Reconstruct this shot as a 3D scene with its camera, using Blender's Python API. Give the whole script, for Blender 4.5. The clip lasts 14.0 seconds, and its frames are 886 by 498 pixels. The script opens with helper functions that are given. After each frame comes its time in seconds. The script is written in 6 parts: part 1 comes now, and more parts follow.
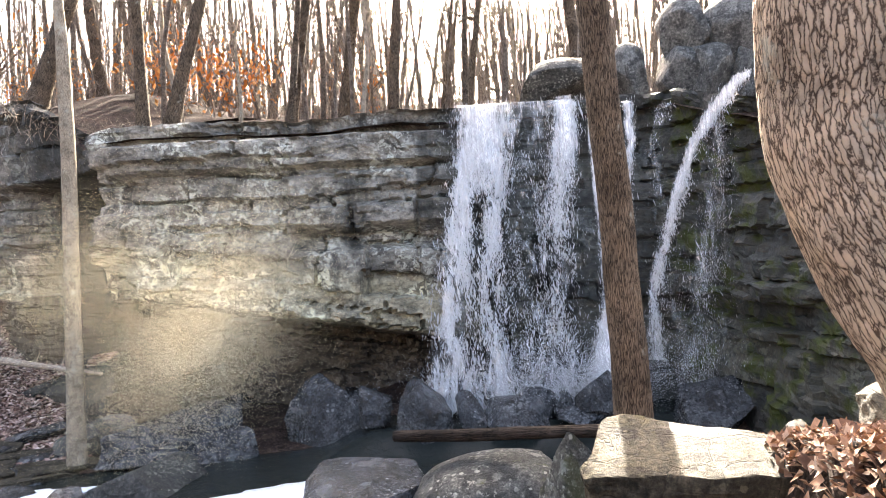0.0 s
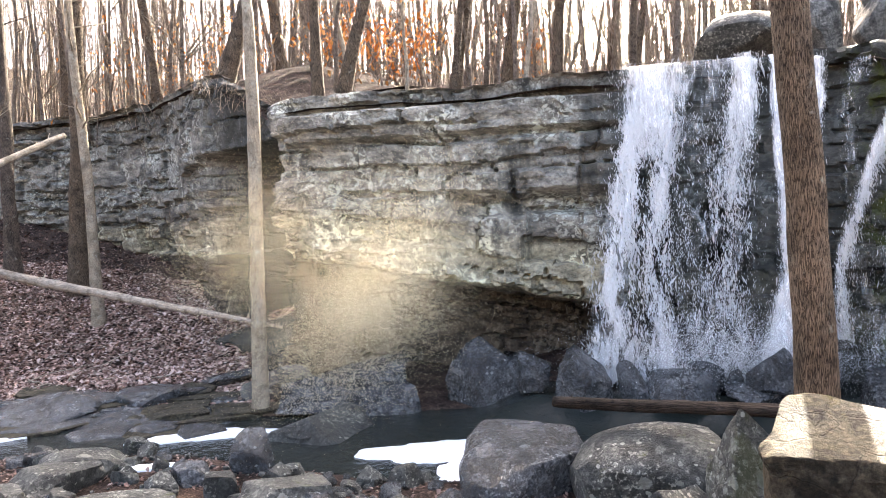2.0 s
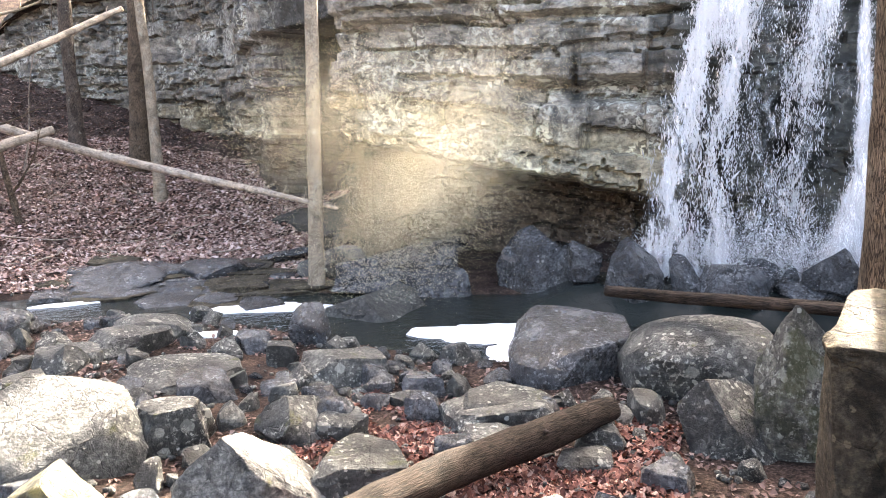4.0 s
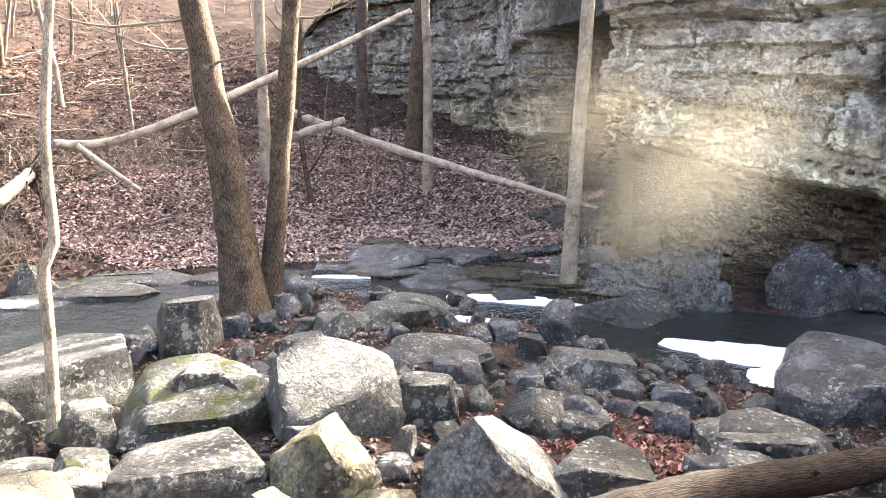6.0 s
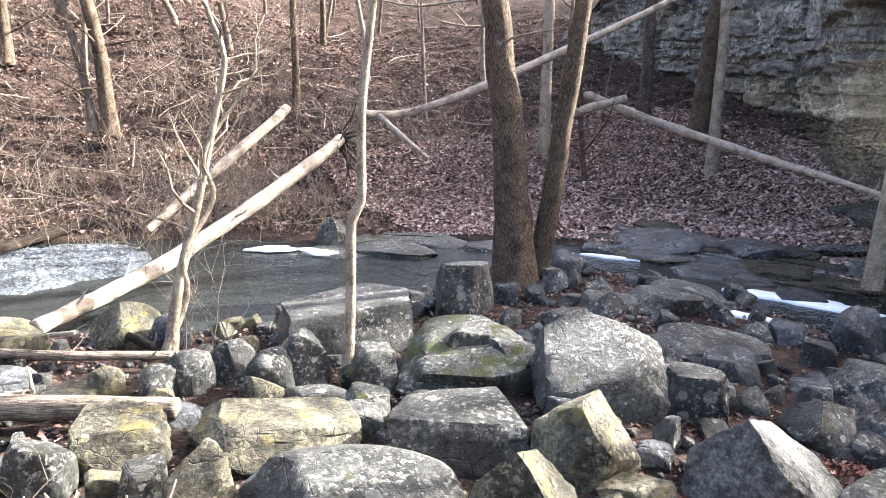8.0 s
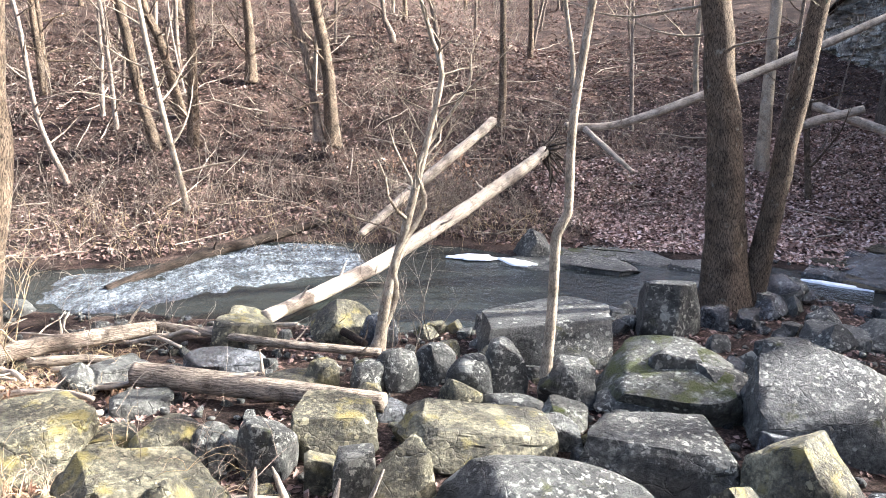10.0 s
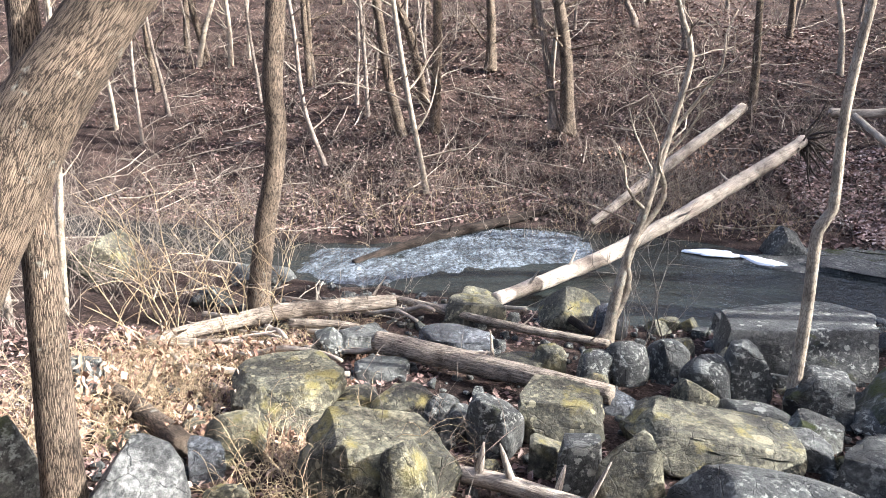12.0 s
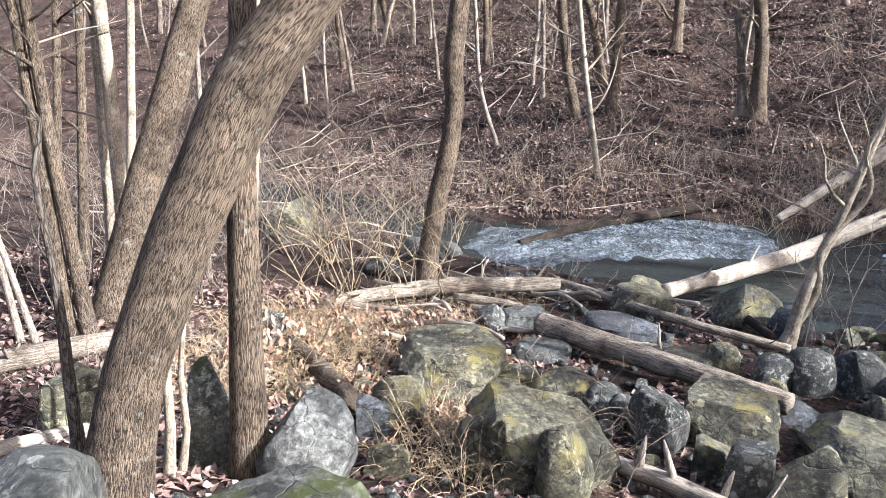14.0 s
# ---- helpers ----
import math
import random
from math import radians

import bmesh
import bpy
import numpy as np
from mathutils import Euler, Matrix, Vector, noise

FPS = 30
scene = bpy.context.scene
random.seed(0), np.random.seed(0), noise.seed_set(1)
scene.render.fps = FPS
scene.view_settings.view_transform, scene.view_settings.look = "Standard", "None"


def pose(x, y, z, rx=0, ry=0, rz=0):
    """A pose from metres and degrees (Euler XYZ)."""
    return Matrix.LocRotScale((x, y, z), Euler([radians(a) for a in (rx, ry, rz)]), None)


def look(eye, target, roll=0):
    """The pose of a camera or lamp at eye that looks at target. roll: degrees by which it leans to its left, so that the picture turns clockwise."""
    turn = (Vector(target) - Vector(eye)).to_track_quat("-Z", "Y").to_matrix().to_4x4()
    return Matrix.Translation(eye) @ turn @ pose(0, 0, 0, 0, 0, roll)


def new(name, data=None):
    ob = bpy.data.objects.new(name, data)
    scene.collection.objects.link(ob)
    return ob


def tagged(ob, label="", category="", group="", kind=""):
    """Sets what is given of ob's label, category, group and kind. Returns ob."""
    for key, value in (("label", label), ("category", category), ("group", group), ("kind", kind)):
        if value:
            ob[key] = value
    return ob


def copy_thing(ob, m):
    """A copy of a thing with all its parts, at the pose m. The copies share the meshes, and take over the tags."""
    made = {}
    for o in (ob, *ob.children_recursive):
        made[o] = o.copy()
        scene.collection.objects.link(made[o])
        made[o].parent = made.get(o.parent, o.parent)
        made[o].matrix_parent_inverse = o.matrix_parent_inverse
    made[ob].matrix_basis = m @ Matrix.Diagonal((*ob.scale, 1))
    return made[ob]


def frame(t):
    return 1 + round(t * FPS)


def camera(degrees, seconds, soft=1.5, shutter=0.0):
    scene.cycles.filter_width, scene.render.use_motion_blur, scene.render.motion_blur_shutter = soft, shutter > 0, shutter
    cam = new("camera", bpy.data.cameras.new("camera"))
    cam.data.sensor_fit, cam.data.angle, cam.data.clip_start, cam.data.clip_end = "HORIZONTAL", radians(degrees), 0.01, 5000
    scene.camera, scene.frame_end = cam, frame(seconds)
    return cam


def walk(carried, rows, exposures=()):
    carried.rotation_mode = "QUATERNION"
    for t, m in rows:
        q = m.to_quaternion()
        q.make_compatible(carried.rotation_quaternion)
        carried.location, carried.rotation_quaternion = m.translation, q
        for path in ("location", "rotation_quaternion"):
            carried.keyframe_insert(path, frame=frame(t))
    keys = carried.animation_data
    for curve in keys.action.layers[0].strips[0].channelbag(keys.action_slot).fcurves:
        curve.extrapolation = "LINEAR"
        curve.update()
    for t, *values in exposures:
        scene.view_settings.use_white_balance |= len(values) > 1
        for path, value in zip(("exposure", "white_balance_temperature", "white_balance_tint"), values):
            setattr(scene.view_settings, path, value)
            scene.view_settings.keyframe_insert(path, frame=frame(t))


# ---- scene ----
cam = camera(63.2, 14.0, soft=0.6)
ROWS = [
    (0.0, 0.000, 0.000, 4.400, 90.29, 3.43, 0.02),
    (0.5, -0.020, 0.011, 4.400, 90.84, 3.69, 2.70),
    (1.0, -0.039, 0.004, 4.390, 91.26, 3.50, 6.58),
    (1.5, -0.066, -0.008, 4.389, 90.63, 3.10, 10.36),
    (2.0, -0.082, -0.027, 4.379, 88.32, 2.56, 12.53),
    (2.5, -0.092, -0.042, 4.363, 84.85, 2.03, 12.95),
    (2.7, -0.100, -0.049, 4.358, 83.46, 1.81, 12.85),
    (4.8, -0.274, -0.132, 4.309, 78.97, 0.32, 22.43),
    (5.0, -0.285, -0.139, 4.308, 79.13, 0.24, 24.48),
    (5.5, -0.314, -0.159, 4.304, 79.48, -0.17, 30.20),
    (6.0, -0.361, -0.176, 4.290, 79.57, -0.78, 36.67),
    (6.5, -0.392, -0.217, 4.279, 78.90, -1.38, 42.89),
    (7.0, -0.409, -0.254, 4.276, 78.17, -1.88, 48.41),
    (7.5, -0.416, -0.288, 4.267, 77.50, -1.96, 53.38),
    (7.7, -0.419, -0.301, 4.265, 77.38, -1.89, 55.34),
    (9.8, -0.439, -0.440, 4.276, 77.93, -1.51, 72.00),
    (10.0, -0.441, -0.451, 4.272, 77.85, -1.32, 73.71),
    (10.5, -0.454, -0.480, 4.262, 77.62, -1.01, 78.32),
    (11.0, -0.457, -0.503, 4.253, 77.32, -0.66, 82.87),
    (11.5, -0.460, -0.524, 4.248, 76.99, -0.50, 87.22),
    (12.0, -0.463, -0.555, 4.241, 76.66, -0.40, 91.75),
    (12.5, -0.467, -0.590, 4.234, 76.44, -0.48, 95.92),
    (13.0, -0.463, -0.618, 4.231, 76.27, -0.70, 99.60),
    (13.5, -0.457, -0.628, 4.224, 75.72, -0.90, 102.90),
    (14.0, -0.452, -0.639, 4.215, 75.02, -1.16, 105.22),
]
walk(cam, [(t, pose(x, y, z, rx, ry, rz)) for t, x, y, z, rx, ry, rz in ROWS],
     exposures=[(0.0, 3.85, 7100, 12), (2.5, 4.1, 7050, 12), (5.0, 4.35, 7300, 12), (6.5, 3.8, 6700, 12), (7.5, 3.4, 6250, 12), (8.5, 3.15, 6050, 12), (10.0, 2.9, 5950, 12), (11.0, 2.65, 5850, 12), (14.0, 2.1, 5550, 12)])

# ---- sky and sun: low winter sun beyond the fall ----
SUN_EL, SUN_AZ = 31.0, 11.0  # degrees above the horizon, east of +y
world = bpy.data.worlds.new("sky")
scene.world = world
world.use_nodes = True
nt = world.node_tree
sky = nt.nodes.new("ShaderNodeTexSky")
sky.sky_type = "NISHITA"
sky.sun_disc = False
sky.sun_elevation = radians(SUN_EL)
sky.sun_rotation = radians(SUN_AZ)
sky.dust_density = 7.0
sky.air_density = 0.7
sky.ozone_density = 0.2
bg = nt.nodes["Background"]
bg.inputs["Strength"].default_value = 0.1
nt.links.new(sky.outputs[0], bg.inputs[0])
sun = new("sun", bpy.data.lights.new("sun", "SUN"))
sun.data.energy, sun.data.angle, sun.data.color = 4.0, radians(0.6), (1.0, 0.95, 0.86)
_a, _e = radians(SUN_AZ), radians(SUN_EL)
sun.matrix_world = look((0, 0, 40), (-math.sin(_a) * math.cos(_e), -math.cos(_a) * math.cos(_e), 40 - math.sin(_e)))

# ---- materials ----
def material(name, rough=0.9, spec=0.3):
    m = bpy.data.materials.new(name)
    m.use_nodes = True
    b = m.node_tree.nodes["Principled BSDF"]
    b.inputs["Roughness"].default_value = rough
    b.inputs["Specular IOR Level"].default_value = spec
    return m, m.node_tree, b


def node(t, kind, **inputs):
    n = t.nodes.new(kind)
    for k, v in inputs.items():
        n.inputs[k.replace("_", " ")].default_value = v
    return n


def coords(t, scale=(1, 1, 1), obj=True, shift=True):
    c = t.nodes.new("ShaderNodeTexCoord")
    m = t.nodes.new("ShaderNodeMapping")
    m.inputs["Scale"].default_value = scale
    t.links.new(c.outputs["Object" if obj else "Generated"], m.inputs[0])
    if shift:
        info = t.nodes.new("ShaderNodeObjectInfo")
        mul = t.nodes.new("ShaderNodeMath")
        mul.operation = "MULTIPLY"
        mul.inputs[1].default_value = 37.0
        t.links.new(info.outputs["Random"], mul.inputs[0])
        t.links.new(mul.outputs[0], m.inputs["Location"])
    return m.outputs[0]


def ramp(t, fac, stops):
    r = t.nodes.new("ShaderNodeValToRGB")
    e = r.color_ramp.elements
    while len(e) < len(stops):
        e.new(0.5)
    for el, (p, c) in zip(e, stops):
        el.position = p
        el.color = (*c, 1) if len(c) == 3 else c
    t.links.new(fac, r.inputs[0])
    return r.outputs[0]


def noise_tex(t, vec, scale, detail=6.0, rough=0.6, distort=0.0):
    n = node(t, "ShaderNodeTexNoise", Scale=scale, Detail=detail, Roughness=rough, Distortion=distort)
    t.links.new(vec, n.inputs["Vector"])
    return n.outputs["Fac"]


def mix(t, fac, a, b, mode="MIX"):
    m = t.nodes.new("ShaderNodeMix")
    m.data_type, m.blend_type = "RGBA", mode
    for i, v in ((0, fac), (6, a), (7, b)):
        if isinstance(v, (int, float)):
            m.inputs[i].default_value = v
        elif isinstance(v, tuple):
            m.inputs[i].default_value = (*v, 1)
        else:
            t.links.new(v, m.inputs[i])
    return m.outputs[2]


def bump(t, b, height, strength=0.4, dist=0.02):
    n = node(t, "ShaderNodeBump", Strength=strength, Distance=dist)
    t.links.new(height, n.inputs["Height"])
    t.links.new(n.outputs[0], b.inputs["Normal"])


def upward(t, lo=0.3, hi=0.8):
    g = t.nodes.new("ShaderNodeNewGeometry")
    s = t.nodes.new("ShaderNodeSeparateXYZ")
    t.links.new(g.outputs["Normal"], s.inputs[0])
    r = node(t, "ShaderNodeMapRange")
    r.inputs[1].default_value, r.inputs[2].default_value = lo, hi
    t.links.new(s.outputs["Z"], r.inputs[0])
    return r.outputs[0]


def math_node(t, op, a, b=None):
    m = t.nodes.new("ShaderNodeMath")
    m.operation = op
    for i, v in enumerate((a, b)):
        if v is None:
            continue
        if isinstance(v, (int, float)):
            m.inputs[i].default_value = v
        else:
            t.links.new(v, m.inputs[i])
    return m.outputs[0]


def rosettes(t, v, scale, shade, size):
    """Round uneven lichen spots of many sizes."""
    w = node(t, "ShaderNodeTexNoise", Scale=scale * 2.5, Detail=4.0, Roughness=0.7)
    t.links.new(v, w.inputs["Vector"])
    vo = node(t, "ShaderNodeTexVoronoi", Scale=scale, Randomness=1.0)
    t.links.new(mix(t, 0.55 / scale, v, w.outputs["Color"], "ADD"), vo.inputs["Vector"])
    sep = t.nodes.new("ShaderNodeSeparateColor")
    t.links.new(vo.outputs["Color"], sep.inputs[0])
    r = math_node(t, "MULTIPLY", math_node(t, "POWER", sep.outputs[0], 2.2), size)
    inside = math_node(t, "SUBTRACT", r, vo.outputs["Distance"])
    return ramp(t, math_node(t, "ADD", inside, 0.5), [(0.5, (0, 0, 0)), (0.53, (shade,) * 3)])


def stone_material(name, dark, mid, light, lichen, lichen_amount, moss_amount, rough=0.75, spec=0.35, scale=1.0, moss=(0.10, 0.11, 0.015)):
    """Weathered stone: grain, stains, pale lichen spots and moss on the upper faces."""
    m, t, b = material(name, rough, spec)
    v = coords(t)
    big = noise_tex(t, v, 1.3 * scale, 5, 0.6)
    fine = noise_tex(t, v, 17 * scale, 9, 0.75)
    base = ramp(t, big, [(0.3, dark), (0.5, mid), (0.72, light)])
    grain = ramp(t, fine, [(0.32, (0.2, 0.2, 0.2)), (0.5, (0.9, 0.9, 0.9)), (0.66, (1.9, 1.88, 1.85))])
    col = mix(t, 1.0, base, grain, "MULTIPLY")
    stain = ramp(t, noise_tex(t, v, 3.2 * scale, 7, 0.7, 0.6), [(0.43, (0.25, 0.25, 0.25)), (0.53, (1, 1, 1))])
    col = mix(t, 0.8, col, stain, "MULTIPLY")
    spots = noise_tex(t, v, 15.0 * scale, 6, 0.68, 0.3)
    patch = noise_tex(t, v, 1.1 * scale, 3, 0.5)
    spot = ramp(t, spots, [(0.54, (0, 0, 0)), (0.62, (0.9, 0.9, 0.9))])
    where = ramp(t, patch, [(0.62 - 0.35 * lichen_amount, (0, 0, 0)), (0.75 - 0.3 * lichen_amount, (1, 1, 1))])
    lm = mix(t, 1.0, spot, where, "MULTIPLY")
    for vs, thick in ((3.6, 0.5), (9.0, 0.75)):
        spots2 = mix(t, 1.0, rosettes(t, v, vs * scale, thick, 0.26 + 0.26 * lichen_amount), ramp(t, noise_tex(t, v, (0.9 + 0.13 * vs) * scale, 4, 0.6), [(0.42, (0.1, 0.1, 0.1)), (0.56, (1, 1, 1))]), "MULTIPLY")
        lm = mix(t, 1.0, lm, spots2, "LIGHTEN")
    vo = node(t, "ShaderNodeTexVoronoi", Scale=2.2 * scale, Randomness=1.0)
    vo.feature = "DISTANCE_TO_EDGE"
    wv = node(t, "ShaderNodeTexNoise", Scale=3.0 * scale, Detail=4.0)
    t.links.new(v, wv.inputs["Vector"])
    t.links.new(mix(t, 0.35, v, wv.outputs["Color"], "ADD"), vo.inputs["Vector"])
    crack = ramp(t, vo.outputs["Distance"], [(0.0, (0.25, 0.25, 0.25)), (0.014, (1, 1, 1))])
    col = mix(t, lm, col, lichen)
    if moss_amount > 0:
        mn = noise_tex(t, v, 2.3 * scale, 6, 0.65)
        mo = ramp(t, mn, [(0.68 - 0.3 * moss_amount, (0, 0, 0)), (0.76 - 0.26 * moss_amount, (1, 1, 1))])
        mm = mix(t, 1.0, mo, upward(t, -0.2, 0.7), "MULTIPLY")
        col = mix(t, mm, col, moss)
    col = mix(t, 0.3, col, crack, "MULTIPLY")
    t.links.new(col, b.inputs["Base Color"])
    rr = ramp(t, big, [(0.3, (rough * 0.6,) * 3), (0.7, (min(1, rough * 1.1),) * 3)])
    t.links.new(rr, b.inputs["Roughness"])
    hh = math_node(t, "ADD", math_node(t, "ADD", fine, math_node(t, "MULTIPLY", crack, 0.5)), math_node(t, "MULTIPLY", big, 1.5))
    bump(t, b, hh, 0.9, 0.06)
    return m


def bark_material(name, dark, light, lichen=0.0, furrow=1.0, scale=1.0, long=0.14, crack=0.5, spread=(0.36, 0.5, 0.68)):
    """Bark whose furrows follow the stem: every stem carries its own run of the grain. long: width of a ridge by its length."""
    m, t, b = material(name, 0.92, 0.15)
    at = t.nodes.new("ShaderNodeAttribute")
    at.attribute_name = "grain"
    warp = node(t, "ShaderNodeTexNoise", Scale=7.0 * scale, Detail=3.0, Roughness=0.6)
    t.links.new(at.outputs["Vector"], warp.inputs["Vector"])
    moved = mix(t, 0.022 / scale, at.outputs["Vector"], warp.outputs["Color"], "ADD")
    warp2 = node(t, "ShaderNodeTexNoise", Scale=30.0 * scale, Detail=3.0, Roughness=0.65)
    t.links.new(at.outputs["Vector"], warp2.inputs["Vector"])
    moved = mix(t, 0.024 / scale, moved, warp2.outputs["Color"], "ADD")
    mp = t.nodes.new("ShaderNodeMapping")
    mp.inputs["Scale"].default_value = (42 * scale, 42 * scale, 42 * scale * long)
    t.links.new(moved, mp.inputs[0])
    vo = node(t, "ShaderNodeTexVoronoi", Scale=1.0, Randomness=1.0)
    vo.feature = "DISTANCE_TO_EDGE"
    t.links.new(mp.outputs[0], vo.inputs["Vector"])
    ridge = noise_tex(t, mp.outputs[0], 0.9, 5, 0.65)
    fine = noise_tex(t, mp.outputs[0], 3.5, 5, 0.7)
    edge = math_node(t, "MULTIPLY", math_node(t, "MINIMUM", vo.outputs["Distance"], 0.22), 4.5 * crack)
    w = math_node(t, "ADD", edge, math_node(t, "ADD", math_node(t, "MULTIPLY", ridge, 1.0 - crack), math_node(t, "MULTIPLY", fine, 0.4)))
    w = math_node(t, "MULTIPLY", w, 0.75)
    big = noise_tex(t, at.outputs["Vector"], 3.0, 6, 0.65)
    col = ramp(t, w, [(spread[0], dark), (spread[1], tuple(0.5 * x + 0.5 * y for x, y in zip(dark, light))), (spread[2], light)])
    tint = ramp(t, big, [(0.34, (0.5, 0.48, 0.46)), (0.5, (0.95, 0.93, 0.9)), (0.66, (1.25, 1.2, 1.14))])
    col = mix(t, 1.0, col, tint, "MULTIPLY")
    if lichen > 0:
        sp = ramp(t, noise_tex(t, at.outputs["Vector"], 5, 6, 0.7), [(0.62 - 0.2 * lichen, (0, 0, 0)), (0.72 - 0.2 * lichen, (1, 1, 1))])
        col = mix(t, math_node(t, "MULTIPLY", sp, 0.5), col, (0.42, 0.43, 0.36))
    t.links.new(col, b.inputs["Base Color"])
    bump(t, b, w, 0.9 * furrow, 0.03)
    return m


def leaf_material(name, colours, rough=0.8):
    """Dead leaves: every leaf its own shade."""
    m, t, b = material(name, rough, 0.25)
    g = t.nodes.new("ShaderNodeNewGeometry")
    col = ramp(t, g.outputs["Random Per Island"], colours)
    v = coords(t, shift=False)
    col = mix(t, 1.0, col, ramp(t, noise_tex(t, v, 30, 3), [(0.3, (0.7, 0.7, 0.7)), (0.7, (1.2, 1.2, 1.2))]), "MULTIPLY")
    t.links.new(col, b.inputs["Base Color"])
    return m


M_ROCK = stone_material("grey boulder stone", (0.02, 0.021, 0.019), (0.07, 0.072, 0.064), (0.155, 0.155, 0.136), (0.44, 0.445, 0.38), 0.5, 0.22, moss=(0.06, 0.065, 0.015), rough=0.62, spec=0.4)
# grey stone with sunlight put into its colour: paler, tops yellow with lit moss
M_SUNLIT_ROCK = stone_material("sunlit copy of lichened stone", (0.035, 0.033, 0.024), (0.12, 0.112, 0.075), (0.25, 0.23, 0.15), (0.36, 0.33, 0.21), 0.55, 0.45, moss=(0.22, 0.185, 0.06))
M_BANK = stone_material("ochre bank stone", (0.045, 0.04, 0.031), (0.075, 0.066, 0.047), (0.115, 0.099, 0.066), (0.165, 0.146, 0.1), 0.3, 0.2, moss=(0.08, 0.068, 0.026), rough=0.92, spec=0.15)
M_WET = stone_material("wet dark stone", (0.022, 0.024, 0.026), (0.06, 0.065, 0.069), (0.125, 0.132, 0.138), (0.24, 0.25, 0.245), 0.25, 0.0, rough=0.27, spec=0.7)
M_MOSSY = stone_material("moss-covered stone", (0.05, 0.053, 0.045), (0.12, 0.12, 0.1), (0.2, 0.2, 0.17), (0.4, 0.42, 0.36), 0.5, 0.62, moss=(0.05, 0.06, 0.01))
M_BARK_OLD = bark_material("pale plated bark", (0.085, 0.06, 0.044), (0.5, 0.395, 0.295), 0.1, 1.0, 1.3, 0.2, 0.42, (0.4, 0.48, 0.62))
M_BARK = bark_material("grey-brown bark", (0.028, 0.021, 0.016), (0.2, 0.157, 0.115), 0.05, 1.0, 2.1, 0.07, 0.55, (0.36, 0.5, 0.68))
M_BARK_DARK = bark_material("dark bark", (0.035, 0.029, 0.025), (0.13, 0.108, 0.09), 0.1)
M_BARK_PALE = bark_material("pale smooth bark", (0.13, 0.107, 0.08), (0.36, 0.31, 0.24), 0.3, 0.5, 1.0, 0.3, 0.3, (0.36, 0.47, 0.64))
M_BARK_FAR = bark_material("forest bark", (0.085, 0.07, 0.058), (0.24, 0.2, 0.165), 0.1)
M_DEAD = bark_material("bleached dead wood", (0.15, 0.125, 0.1), (0.46, 0.405, 0.335), 0.1, 0.7, 1.5, 0.05, 0.25, (0.36, 0.47, 0.64))
M_DRIFT = bark_material("weathered driftwood", (0.08, 0.066, 0.052), (0.38, 0.325, 0.26), 0.1, 1.0, 1.3, 0.06, 0.35)
M_WETLOG = bark_material("wet dark log", (0.008, 0.006, 0.005), (0.055, 0.043, 0.034), 0.0, 1.0, 1.2, 0.06, 0.35)
M_TWIG = bark_material("grey twig bark", (0.12, 0.1, 0.083), (0.3, 0.255, 0.212), 0.0, 0.2)
M_STRAW = bark_material("dry brush stems", (0.24, 0.18, 0.11), (0.5, 0.4, 0.26), 0.0, 0.2)
M_LEAF = leaf_material("fallen oak leaves", [(0.0, (0.045, 0.027, 0.022)), (0.35, (0.135, 0.083, 0.068)), (0.7, (0.22, 0.145, 0.12)), (1.0, (0.33, 0.25, 0.21))])
M_TAN = leaf_material("tan curled leaves", [(0.0, (0.09, 0.05, 0.035)), (0.35, (0.24, 0.14, 0.09)), (0.7, (0.34, 0.22, 0.145)), (1.0, (0.46, 0.34, 0.245))])
M_PINK = leaf_material("pale pinkish leaves", [(0.0, (0.1, 0.062, 0.05)), (0.35, (0.3, 0.19, 0.155)), (0.7, (0.5, 0.36, 0.3)), (1.0, (0.7, 0.58, 0.52))])
M_RUST = leaf_material("rust-red damp leaves", [(0.0, (0.05, 0.02, 0.016)), (0.4, (0.17, 0.066, 0.046)), (0.75, (0.3, 0.14, 0.1)), (1.0, (0.48, 0.32, 0.25))])
M_GREY = stone_material("pale grey weathered stone", (0.08, 0.08, 0.074), (0.165, 0.165, 0.15), (0.24, 0.238, 0.212), (0.36, 0.37, 0.32), 0.02, 0.15, moss=(0.09, 0.09, 0.04))
M_ORANGE = leaf_material("orange autumn leaves", [(0.0, (0.35, 0.12, 0.03)), (0.5, (0.55, 0.2, 0.05)), (1.0, (0.6, 0.33, 0.12))])

# ---- lie of the land ----
LINE = [(4.5, 17.0, 1.6), (-0.5, 15.6, 2.2), (-3.6, 14.3, 2.7), (-8.5, 14.4, 1.7), (-12.0, 14.2, 1.5), (-14.9, 12.0, 1.7),
        (-15.9, 9.0, 2.2), (-15.3, 5.0, 3.2), (-16.5, 3.2, 4.2), (-17.5, 1.0, 3.9), (-17.6, -2.0, 2.3), (-19.3, -5.0, 1.7), (-21.8, -9.0, 1.5), (-24.0, -15.0, 1.5), (-25.0, -30.0, 1.5), (-22.0, -70.0, 1.5)]


def ease(v):
    v = np.clip(v, 0.0, 1.0)
    return v * v * (3 - 2 * v)


